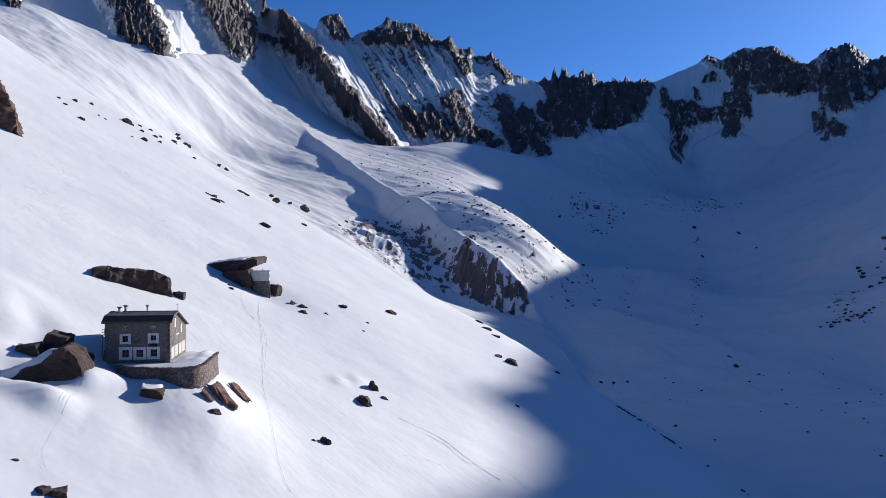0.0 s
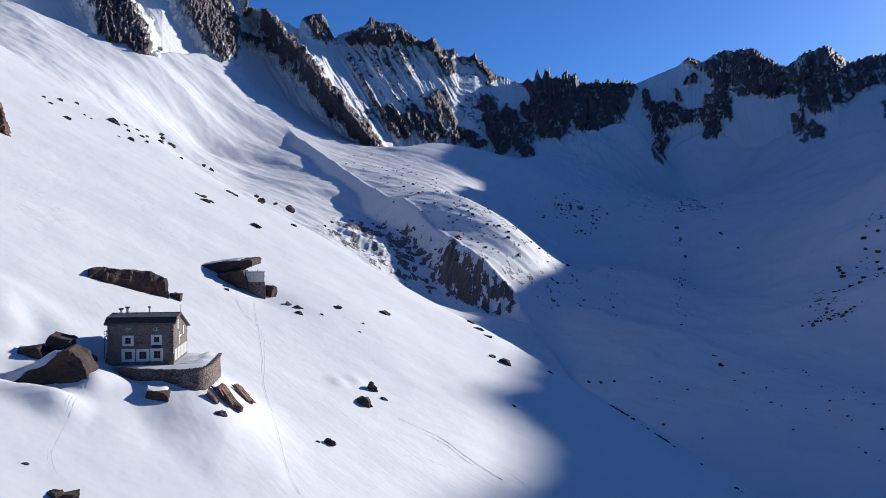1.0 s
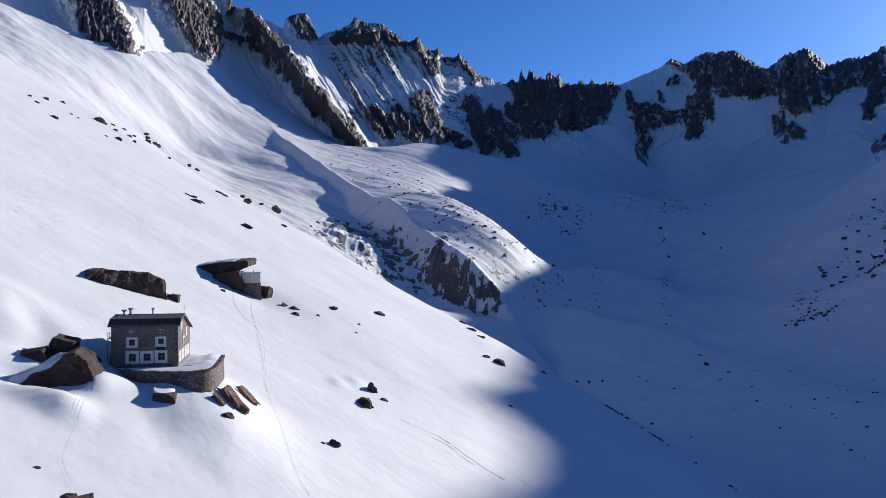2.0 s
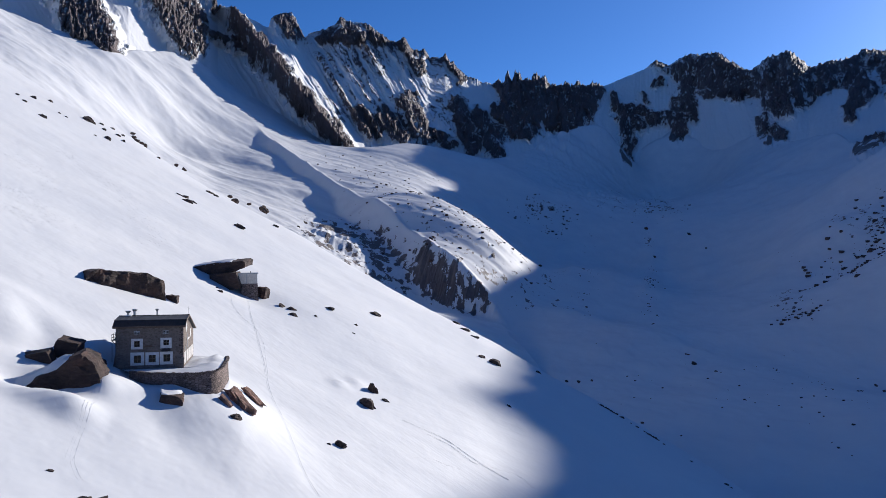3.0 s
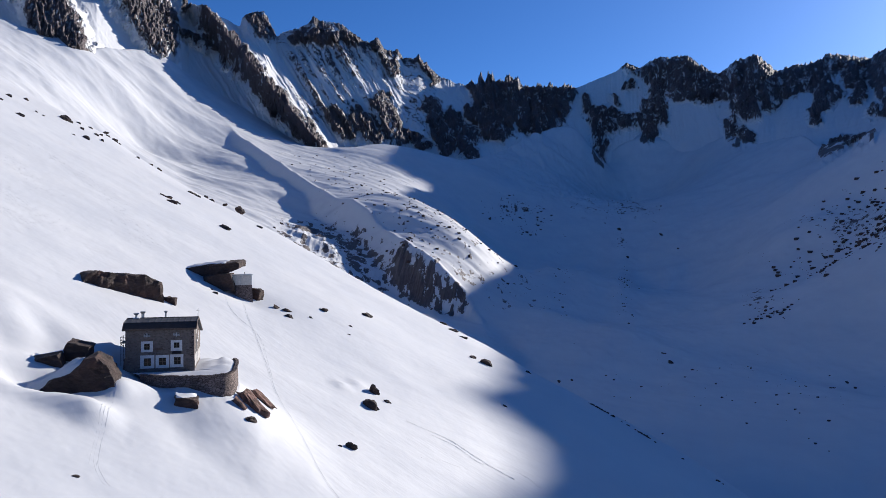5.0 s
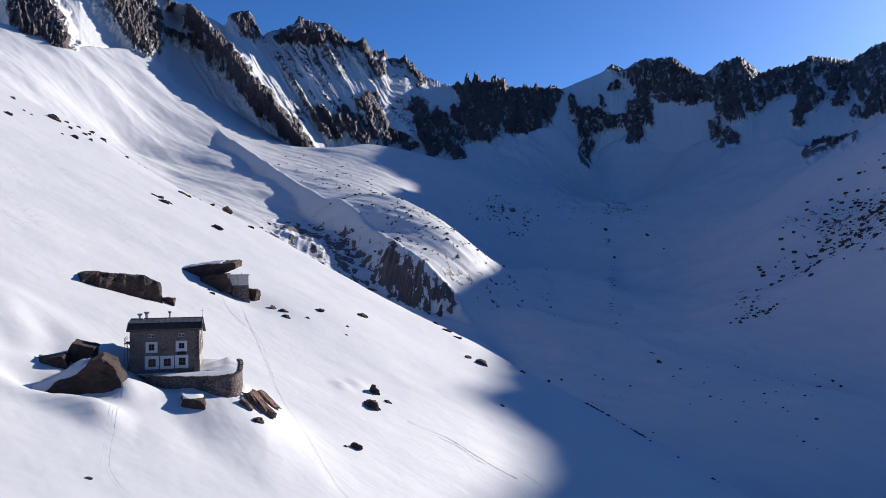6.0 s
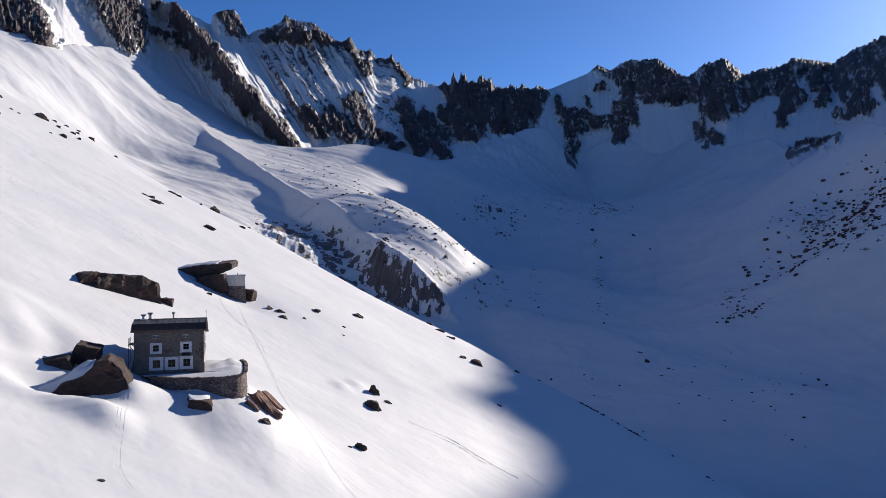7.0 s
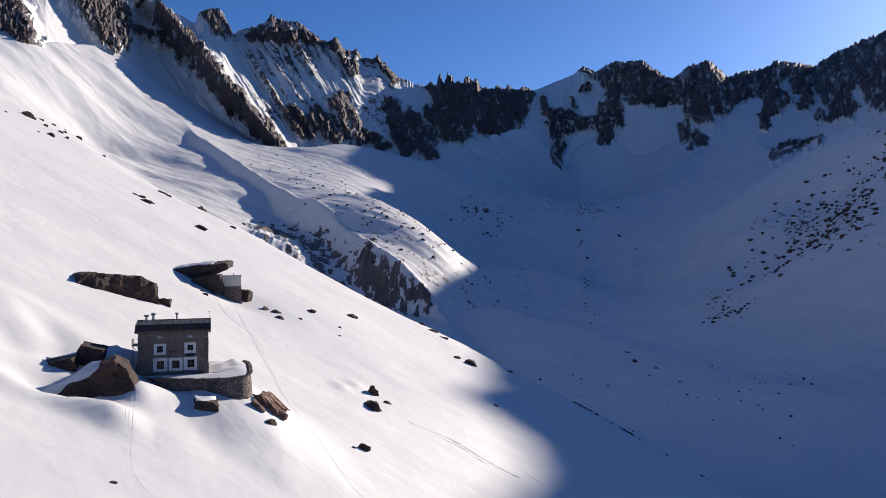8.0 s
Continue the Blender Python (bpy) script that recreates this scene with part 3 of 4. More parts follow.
def bar_bm(a, b, r=0.04):
    a, b = Vector(a), Vector(b)
    bm = bmesh.new()
    turn = (b - a).to_track_quat("Z", "Y").to_matrix().to_4x4()
    bmesh.ops.create_cone(bm, cap_ends=True, segments=6, radius1=r, radius2=r, depth=(b - a).length, matrix=Matrix.Translation((a + b) / 2) @ turn)
    return bm


# ---- materials of the hut ----
def masonry_material(name, dark, light, joint, size):
    m, nt, b = material(name, 0.9)
    tc = nt.nodes.new("ShaderNodeTexCoord")
    p = tc.outputs["Object"]
    mp = node(nt, "ShaderNodeMapping")
    mp.inputs["Scale"].default_value = (1.0, 1.0, 1.7)
    nt.links.new(p, mp.inputs["Vector"])
    cells = node(nt, "ShaderNodeTexVoronoi", Scale=1.0 / size)
    edges = node(nt, "ShaderNodeTexVoronoi", Scale=1.0 / size)
    edges.feature = "DISTANCE_TO_EDGE"
    for n in (cells, edges):
        nt.links.new(mp.outputs["Vector"], n.inputs["Vector"])
    sep = nt.nodes.new("ShaderNodeSeparateColor")
    nt.links.new(cells.outputs["Color"], sep.inputs["Color"])
    stone = ramp(nt, sep.outputs[0], (0.0, dark), (1.0, light))
    stone = mix(nt, 0.35, stone, ramp(nt, noise_at(nt, p, 0.35, 5), (0.3, dark), (0.7, light)))
    line = ramp(nt, edges.outputs["Distance"], (0.02, (1, 1, 1)), (0.09, (0, 0, 0)))
    nt.links.new(mix(nt, line, stone, joint), b.inputs["Base Color"])
    n1 = bump(nt, b, edges.outputs["Distance"], 0.8, 0.12)
    bump(nt, b, noise_at(nt, p, 9.0, 5), 0.5, 0.05, n1)
    return m


def plain_material(name, a, c, scale, rough=0.7, metal=0.0, lift=0.02):
    m, nt, b = material(name, rough)
    b.inputs["Metallic"].default_value = metal
    tc = nt.nodes.new("ShaderNodeTexCoord")
    n = noise_at(nt, tc.outputs["Object"], scale, 6, 0.65)
    nt.links.new(ramp(nt, n, (0.3, a), (0.7, c)), b.inputs["Base Color"])
    bump(nt, b, n, 0.4, lift)
    return m


def glass_material():
    m, nt, b = material("dark_window_glass", 0.08)
    b.inputs["Base Color"].default_value = (0.01, 0.012, 0.014, 1)
    b.inputs["Specular IOR Level"].default_value = 0.15
    return m


STONE = masonry_material("granite_masonry", (0.07, 0.057, 0.05), (0.21, 0.17, 0.145), (0.15, 0.135, 0.12), 0.42)
DRYSTONE = masonry_material("retaining_wall_stone", (0.065, 0.05, 0.045), (0.24, 0.185, 0.165), (0.03, 0.026, 0.024), 0.6)
WHITE = plain_material("white_paint", (0.52, 0.52, 0.52), (0.72, 0.71, 0.7), 2.0)
BOARD = plain_material("weathered_boards", (0.36, 0.35, 0.34), (0.55, 0.53, 0.51), 2.5)
TIN = plain_material("grey_tin", (0.3, 0.31, 0.33), (0.48, 0.5, 0.52), 1.5, 0.45, 0.6)
ROOF_DARK = plain_material("dark_roof_sheet", (0.024, 0.02, 0.019), (0.05, 0.042, 0.039), 0.8, 0.88)
ROOF_GREY = plain_material("weathered_roof_sheet", (0.028, 0.028, 0.032), (0.085, 0.085, 0.095), 0.6, 0.65)
PALE_BOARD = plain_material("pale_weathered_cladding", (0.5, 0.46, 0.4), (0.72, 0.68, 0.61), 1.6)
WOOD = plain_material("weathered_timber", (0.05, 0.035, 0.025), (0.13, 0.09, 0.065), 3.0)
IRON = plain_material("dark_iron", (0.03, 0.03, 0.03), (0.07, 0.065, 0.06), 4.0, 0.55, 0.5)
GLASS = glass_material()


def window(parent, x0, x1, z0, z1, sur=None, sill=True, y=0.0):
    """A window in the front wall; sur: the painted surround (x0, x1, z0, z1)."""
    w = new("window")
    w.parent = parent
    if sur:
        a, b, c, d = sur
        for name, box in (("surround_side", (a, x0, c, d)), ("surround_side", (x1, b, c, d)), ("surround_top", (x0, x1, z1, d)), ("surround_bottom", (x0, x1, c, z0))):
            part(name, box_bm(box[0], box[1], y - 0.05, y + 0.02, box[2], box[3], 0.01), WHITE, w)
    part("pane", box_bm(x0, x1, y + 0.08, y + 0.12, z0, z1), GLASS, w)
    xm, t = (x0 + x1) / 2, 0.05
    for box in ((x0, x0 + t, z0, z1), (x1 - t, x1, z0, z1), (xm - 0.04, xm + 0.04, z0, z1), (x0, x1, (z0 + z1) / 2 - 0.03, (z0 + z1) / 2 + 0.03)):
        part("window_frame", box_bm(box[0], box[1], y - 0.02, y + 0.079, box[2], box[3]), WOOD, w)
    return w


def wall_with_holes(x0, x1, z0, z1, y0, y1, holes):
    """A wall slab along x whose openings go through it."""
    xs = sorted({x0, x1, *[v for h in holes for v in h[:2]]})
    zs = sorted({z0, z1, *[v for h in holes for v in h[2:]]})
    bm = bmesh.new()
    for xa, xb in zip(xs, xs[1:]):
        for za, zb in zip(zs, zs[1:]):
            xc, zc = (xa + xb) / 2, (za + zb) / 2
            if any(h[0] < xc < h[1] and h[2] < zc < h[3] for h in holes):
                continue
            bmesh.ops.create_cube(bm, size=1.0, matrix=Matrix.Translation((xc, (y0 + y1) / 2, zc)) @ Matrix.Diagonal((xb - xa, y1 - y0, zb - za, 1)))
    bmesh.ops.remove_doubles(bm, verts=bm.verts[:], dist=0.001)
    bm.verts.index_update()
    seen = {}
    for f in bm.faces[:]:
        seen.setdefault(tuple(sorted(v.index for v in f.verts)), []).append(f)
    bmesh.ops.delete(bm, geom=[f for fs in seen.values() if len(fs) > 1 for f in fs], context="FACES_ONLY")
    bmesh.ops.recalc_face_normals(bm, faces=bm.faces[:])
    return bm


def build_hut():
    W, D, H, HB, RY, RZ = 11.4, 14.0, 7.95, 6.0, 4.9, 9.4
    hut = tagged(new("mountain_hut"), "two-storey grey granite mountain hut with dark metal roof", "hut")
    hut.matrix_world = pose(-45.9, 128.1, EYE - 22.45, 0, 0, 13.5)
    # openings, from the left end of the front
    upper = [(3.05, 4.0, 4.36, 5.45), (8.0, 8.95, 4.55, 5.5)]
    lower = [(3.0, 4.2, 1.5, 2.85), (5.5, 6.7, 1.55, 2.85), (8.0, 9.15, 1.6, 2.9)]
    attic = [(3.1, 3.95, 6.65, 7.2), (8.0, 8.85, 6.65, 7.2)]
    holes = [(a - W, b - W, c, d) for a, b, c, d in upper + lower + attic]
    part("front_wall", wall_with_holes(-W, 0, -1.5, H, 0, 0.6, holes), STONE, hut)
    part("back_wall", box_bm(-W, 0, D - 0.6, D, -1.5, HB), STONE, hut)
    gable = [(0.6, -1.5), (D - 0.6, -1.5), (D - 0.6, HB), (D - 0.6, HB + 0.2), (RY, RZ - 0.15), (1.2, 8.85), (0.6, H)]
    part("gable_wall", prism_bm(gable, "x", -0.6, 0.0), STONE, hut)
    part("gable_wall", prism_bm(gable, "x", -W, -W + 0.6), STONE, hut)
    part("floor", box_bm(-W + 0.6, -0.6, 0.6, D - 0.6, -0.2, 0.0), WOOD, hut)
    for (a, b, c, d), sur in zip(upper, ((2.55, 4.5, 3.95, 5.85), (7.5, 9.4, 4.0, 5.9))):
        window(hut, a - W, b - W, c, d, (sur[0] - W, sur[1] - W, sur[2], sur[3]))
    for (a, b, c, d), sur in zip(lower, ((2.42, 4.74, 1.05, 3.38), (4.95, 7.22, 1.05, 3.34), (7.38, 9.6, 1.08, 3.4))):
        window(hut, a - W, b - W, c, d, (sur[0] - W, sur[1] - W, sur[2], sur[3]))
    for a, b, c, d in attic:
        w = new("attic_window")
        w.parent = hut
        part("pane", box_bm(a - W, b - W, 0.1, 0.14, c, d), GLASS, w)
        m = (a + b) / 2 - W
        for i in range(3):
            part("shutter_slat", box_bm(a - W - 0.1, b - W + 0.1, -0.04, 0.03, c + 0.02 + 0.22 * i, c + 0.10 + 0.22 * i), TIN, w)
        part("mullion", box_bm(m - 0.06, m + 0.06, -0.06, -0.041, c - 0.1, d + 0.1), TIN, w)
    # porch roof under the upper window, lamp board on the wall
    part("canopy", prism_bm([(0.0, 4.05), (-0.7, 3.62), (-0.7, 3.5), (0.0, 3.5)], "x", 7.75 - W, 9.2 - W), ROOF_DARK, hut)
    part("sign_board", box_bm(5.05 - W, 6.15 - W, -0.12, -0.01, 4.3, 4.62, 0.02), WOOD, hut)
    part("sign_board", box_bm(4.7 - W, 5.0 - W, -0.12, -0.01, 4.32, 4.55, 0.02), WOOD, hut)
    # corner stones
    for i in range(14):
        long = 0.75 if i % 2 else 0.45
        part("quoin", box_bm(-long, 0.03, -0.03, 0.03 + (0.45 if i % 2 else 0.75), 0.1 + 0.57 * i, 0.1 + 0.57 * i + 0.53, 0.02), DRYSTONE, hut)
        part("quoin", box_bm(-W - 0.03, -W + long, -0.03, 0.03 + (0.45 if i % 2 else 0.75), 0.1 + 0.57 * i, 0.1 + 0.57 * i + 0.53, 0.02), STONE, hut)
    part("buttress", prism_bm([(-0.8, -1.5), (0.0, -1.5), (0.0, 2.3), (-0.25, 2.2)], "x", -0.75, 0.15), STONE, hut)
    part("buttress", prism_bm([(-W - 0.9, -1.5), (-W, -1.5), (-W, 3.1), (-W - 0.2, 2.9)], "y", 0.2, 1.6), STONE, hut)
    # roof: a steep dark lower course, a flatter weathered upper part, and the long back slope
    lo, hi = -W - 0.45, 0.45
    part("eave_course", prism_bm([(-0.5, H - 0.05), (1.1, 8.92), (1.1, 9.1), (-0.55, H + 0.12)], "x", lo, hi), ROOF_DARK, hut, "steep dark brown lower roof course")
    part("front_slope", prism_bm([(1.1, 8.92), (RY, RZ - 0.05), (RY, RZ + 0.13), (1.08, 9.11)], "x", lo, hi), ROOF_GREY, hut, "weathered grey sheet-metal roof slope")
    part("back_slope", prism_bm([(RY, RZ - 0.05), (D + 0.5, HB - 0.1), (D + 0.55, HB + 0.06), (RY, RZ + 0.14)], "x", lo, hi), ROOF_GREY, hut)
    part("ridge_cap", prism_bm([(RY - 0.3, RZ + 0.1), (RY, RZ + 0.24), (RY + 0.3, RZ + 0.08)], "x", lo - 0.02, hi + 0.02), ROOF_DARK, hut)
    part("fascia", box_bm(lo, hi, -0.62, -0.54, H - 0.15, H + 0.16), WOOD, hut)
    for i in range(13):
        x = lo + 0.05 + i * (hi - lo - 0.1) / 12
        part("roof_seam", prism_bm([(1.15, 9.1), (RY - 0.25, RZ + 0.09), (RY - 0.25, RZ + 0.17), (1.15, 9.18)], "x", x - 0.03, x + 0.03), ROOF_GREY, hut)
    for x in (lo - 0.04, hi + 0.0):
        part("bargeboard", prism_bm([(-0.6, H - 0.12), (1.0, 8.8), (RY, RZ - 0.1), (D + 0.6, HB - 0.16), (D + 0.6, HB + 0.1), (RY, RZ + 0.2), (1.05, 9.16), (-0.6, H + 0.14)], "x", x, x + 0.05), WOOD, hut)
    # chimneys
    for x, r, h, cap in ((0.95, 0.24, 0.75, 0.5), (2.1, 0.3, 1.05, 0.52), (6.05, 0.17, 1.05, 0.34)):
        c = new("chimney")
        c.parent = hut
        y = RY + 0.5
        part("stack", tube_bm(r, r * 0.9, RZ - 0.35, RZ + h, 10, x - W, y), TIN, c)
        part("cowl", tube_bm(r * 0.95, cap, RZ + h - 0.12, RZ + h + 0.16, 12, x - W, y), TIN, c)
        part("cap", tube_bm(cap, cap * 0.85, RZ + h + 0.2, RZ + h + 0.27, 12, x - W, y), TIN, c)
        part("cap_rod", tube_bm(0.05, 0.05, RZ + h + 0.1, RZ + h + 0.24, 6, x - W, y), IRON, c)
    part("snow_patch", box_bm(0.5 - W, 1.7 - W, RY - 0.6, RY - 0.02, RZ + 0.06, RZ + 0.26, 0.08), SNOW, hut, "small patch of snow by the chimney")
    part("mast", tube_bm(0.035, 0.02, RZ - 0.2, RZ + 1.7, 6, 0.3, RY + 0.2), IRON, hut)
    part("mast_arm", bar_bm((0.05, RY + 0.2, RZ + 1.35), (0.55, RY + 0.2, RZ + 1.35), 0.02), IRON, hut)
    # the right gable: two shuttered windows, a cross brace and a row of white boards along the ground floor
    for y, z0, z1, w in ((3.6, 6.5, 8.3, 0.9), (9.0, 4.9, 6.6, 0.9)):
        g = new("gable_window")
        g.parent = hut
        part("shutter", box_bm(0.0, 0.06, y, y + w, z0, z1, 0.01), WHITE, g)
        for i in range(4):
            part("batten", box_bm(0.06, 0.09, y + 0.05, y + w - 0.05, z0 + 0.2 + i * 0.45, z0 + 0.28 + i * 0.45), WHITE, g)
        part("lintel", box_bm(0.0, 0.1, y - 0.15, y + w + 0.15, z1 + 0.01, z1 + 0.2, 0.01), DRYSTONE, g)
    part("brace_post", box_bm(0.0, 0.1, 5.2, 5.5, 3.4, 5.9, 0.01), WHITE, hut)
    part("brace_arm", box_bm(0.1, 0.16, 4.2, 7.2, 4.9, 5.15, 0.01), WHITE, hut)
    part("hatch", box_bm(0.0, 0.05, 2.2, 3.1, 3.3, 3.9), GLASS, hut)
    for i in range(4):
        y = 0.9 + i * 3.1
        g = new("shutter_board")
        g.parent = hut
        part("board", box_bm(0.0, 0.07, y, y + 2.6, 0.9, 3.0, 0.01), BOARD, g)
        for j in range(3):
            part("rail", box_bm(0.07, 0.1, y + 0.05, y + 2.55, 1.1 + 0.8 * j, 1.22 + 0.8 * j), BOARD, g)
    # iron landing and stair on the left gable
    st = new("iron_landing")
    st.parent = hut
    x = -W
    part("platform", box_bm(x - 1.2, x - 0.01, 2.0, 5.0, 5.35, 5.45), IRON, st)
    for yy in (2.05, 3.5, 4.95):
        part("post", bar_bm((x - 1.15, yy, 5.4), (x - 1.15, yy, 6.5), 0.035), IRON, st)
    for zz in (5.9, 6.45):
        part("handrail", bar_bm((x - 1.15, 2.0, zz), (x - 1.15, 5.0, zz), 0.03), IRON, st)
        part("handrail", bar_bm((x - 1.15, 2.05, zz), (x - 0.05, 2.05, zz), 0.03), IRON, st)
    for yy in (2.1, 4.9):
        part("strut", bar_bm((x - 1.1, yy, 5.35), (x - 0.02, yy, 4.1), 0.05), IRON, st)
        part("leg", bar_bm((x - 1.1, yy, 5.35), (x - 1.1, yy, -0.5), 0.05), IRON, st)
    return hut


# ---- the walled terrace ----
TERRACE = [(-53.5, 123.2), (-50.5, 122.2), (-47, 121.6), (-43.7, 121.3), (-41.0, 121.5), (-39.1, 122.3), (-38.2, 123.8), (-38.1, 126.0), (-38.8, 129.5), (-39.9, 134.5), (-41.3, 139), (-42.3, 141.5)]


def rounded(points, n=6):
    """A Catmull-Rom line through points."""
    out = []
    p = [points[0]] + list(points) + [points[-1]]
    for i in range(1, len(p) - 2):
        a, b, c, d = (Vector(q) for q in p[i - 1:i + 3])
        for k in range(n):
            t = k / n
            out.append(0.5 * ((2 * b) + (c - a) * t + (2 * a - 5 * b + 4 * c - d) * t * t + (3 * b - a - 3 * c + d) * t ** 3))
    out.append(Vector(points[-1]))
    return out


def terrace_top(i, n):
    return EYE - 22.0 + 0.35 * smooth(0.1, 0.8, i / n) - 0.5 * smooth(0.8, 1.0, i / n)


def build_terrace():
    line = rounded(TERRACE)
    n = len(line) - 1
    bm = bmesh.new()
    rings = []
    for i, p in enumerate(line):
        t = (line[min(i + 1, n)] - line[max(i - 1, 0)]).normalized()
        out = Vector((t.y, -t.x))
        top = terrace_top(i, n) + 0.1 * noise.noise((p.x * 0.8, p.y * 0.8, 0))
        low = min(ground_z(p.x + out.x, p.y + out.y), top) - 1.2
        ring = []
        for k in range(7):
            z = low + (top - low) * k / 6
            batter = 0.3 * (1 - k / 6)
            q = p + out * (batter + 0.1 * noise.noise((p.x * 1.3, p.y * 1.3, z * 1.3)))
            ring.append(bm.verts.new((q.x, q.y, z)))
        for k in (6, 0):
            q = p - out * 0.55
            ring.append(bm.verts.new((q.x, q.y, ring[k].co.z)))
        rings.append(ring)
    for a, b in zip(rings, rings[1:]):
        for k in range(9):
            bm.faces.new((a[k], b[k], b[(k + 1) % 9], a[(k + 1) % 9]))
    bm.faces.new(rings[0])
    bm.faces.new(rings[-1][::-1])
    bmesh.ops.recalc_face_normals(bm, faces=bm.faces[:])
    wall = part("retaining_wall", bm, DRYSTONE)
    tagged(wall, "curved rough granite retaining wall holding up the hut's terrace", "wall")
    # cap stones along the top
    rnd = random.Random(5)
    for i in range(0, n - 1, 1):
        p, q = line[i], line[i + 1]
        z = terrace_top(i, n)
        L = (q - p).length
        c = (p + q) / 2
        b = box_bm(-L * 0.48, L * 0.48, -0.3, 0.32, -0.1, 0.12 + 0.12 * rnd.random(), 0.05)
        s = part("capstone", b, DRYSTONE, wall)
        s.matrix_world = pose(c.x, c.y, z, 0, 0, math.degrees(math.atan2(q.y - p.y, q.x - p.x)) + rnd.uniform(-5, 5))
    # snow fill, banked up against the parapet
    bm = bmesh.new()
    m = 14
    grid = []
    fx, fy = math.cos(radians(13.5)), math.sin(radians(13.5))
    for i, p in enumerate(line):
        u = i / n
        # nearest line on the hut's foot: along the front, then along the gable
        if u < 0.55:
            k = 11.4 * (1 - u / 0.55)
            a = Vector((-45.9 - fx * k + fy * -0.4, 128.1 - fy * k + 0.4))
        else:
            k = 14.0 * (u - 0.55) / 0.45
            a = Vector((-45.9 - fy * k - 0.3, 128.1 + fx * k))
        row = []
        for j in range(m + 1):
            v = j / m
            q = a.lerp(p - (p - a).normalized() * 0.25, v)
            z = EYE - 22.1 + (terrace_top(i, n) - EYE + 22.1) * v
            z += 0.55 * math.sin(v * math.pi) ** 2 * (0.3 + u) * (0.6 + noise.noise((q.x * 0.25, q.y * 0.25, 1))) + (0.0 if v < 1 else -0.25)
            z += 0.8 * max(0, u - 0.55) * (v > 0.55) * math.sin(min(1, (v - 0.55) / 0.35) * math.pi)
            row.append(bm.verts.new((q.x, q.y, z)))
        grid.append(row)
    for a, b in zip(grid, grid[1:]):
        for j in range(m):
            f = bm.faces.new((a[j], b[j], b[j + 1], a[j + 1]))
            f.smooth = True
    bmesh.ops.recalc_face_normals(bm, faces=bm.faces[:])
    fill = part("terrace_snow", bm, SNOW)
    tagged(fill, "smooth drifted snow lying on the hut's terrace", "snow", kind="structure")


# ---- boulders and stones ----
def rock_bm(seed, size, cuts=9, subdiv=3, rough=0.06, flat=None, boxy=0.0):
    """An angular block: a ball or a box cut by random planes and roughened."""
    rnd = random.Random(seed)
    bm = bmesh.new()
    bmesh.ops.create_icosphere(bm, subdivisions=subdiv, radius=1.0)
    planes = []
    for _ in range(cuts):
        v = Vector((rnd.gauss(0, 1), rnd.gauss(0, 1), rnd.gauss(0, 0.8))).normalized()
        planes.append((v, rnd.uniform(0.45, 0.75)))
    if boxy:
        tip = Euler((rnd.uniform(-0.2, 0.2), rnd.uniform(-0.2, 0.2), rnd.uniform(-0.3, 0.3))).to_matrix()
        for i in range(3):
            for g in (-1, 1):
                planes.insert(0, (tip @ Vector([g if j == i else 0 for j in range(3)]), rnd.uniform(0.38, 0.5)))
    if flat:
        planes.append((Vector(flat).normalized(), 0.4))
    for v in bm.verts:
        if boxy:
            v.co = v.co * (1.0 + boxy * (1.0 / max(abs(c) for c in v.co) - 1.0))
        for n, d in planes:
            k = v.co.dot(n) - d
            if k > 0:
                v.co -= n * k * 0.97
    for v in bm.verts:
        q = v.co * 2.6 + Vector((seed * 3.7, 0, 0))
        v.co += v.co.normalized() * rough * (noise.noise(q) + 0.6 * noise.noise(q * 2.7) + 0.4 * noise.noise(q * 6.1))
    lo = [min(v.co[i] for v in bm.verts) for i in range(3)]
    hi = [max(v.co[i] for v in bm.verts) for i in range(3)]
    for v in bm.verts:
        v.co = Vector([(v.co[i] - (lo[i] + hi[i]) / 2) / (hi[i] - lo[i]) * size[i] for i in range(3)])
    return bm


def boulder(name, label, x, y, z, size, turn=(0, 0, 0), seed=1, cuts=9, subdiv=3, mat=None, group="", flat=None, cap=0.0, boxy=0.0, rough=0.07):
    ob = part(name, rock_bm(seed, size, cuts, subdiv, rough, flat, boxy), mat or BOULDER)
    ob.matrix_world = pose(x, y, z + EYE, *turn)
    tagged(ob, label, "rock", group)
    if cap:
        bm = rock_bm(seed, [s * 1.03 for s in size], cuts, subdiv, rough, flat, boxy)
        m = pose(0, 0, 0, *turn).to_3x3()
        for v in bm.verts:
            up = (m @ v.co).z / size[2]
            if up < cap:
                v.co *= 0.9
            else:
                v.co += m.inverted() @ Vector((0, 0, 0.08 * size[2]))
        for f in bm.faces:
            f.smooth = True
        part("snow_cap", bm, SNOW, ob, "rounded cap of snow")
    return ob


build_hut()
build_terrace()

BIG = "large dark brown granite boulder half buried in snow"
SLAB = "long tilted granite slab roofing an old shelter"
boulder("boulder", BIG, -62.6, 120.4, -17.5, (4.7, 3.9, 3.9), (0, 10, 24), seed=33, cuts=8, boxy=0.45, rough=0.1)
boulder("boulder", BIG, -66.0, 117.0, -18.9, (5.2, 3.6, 3.3), (0, -12, 10), seed=37, cuts=6, boxy=0.5, rough=0.1)
boulder("boulder", BIG, -57.9, 121.2, -20.4, (2.4, 2.0, 2.4), (0, 0, 0), seed=14, cuts=8, boxy=0.2, rough=0.12)
boulder("boulder", BIG, -43.6, 116.8, -25.4, (4.5, 2.8, 2.7), (0, 4, 8), seed=15, cuts=4, boxy=0.75, rough=0.08, cap=0.36)
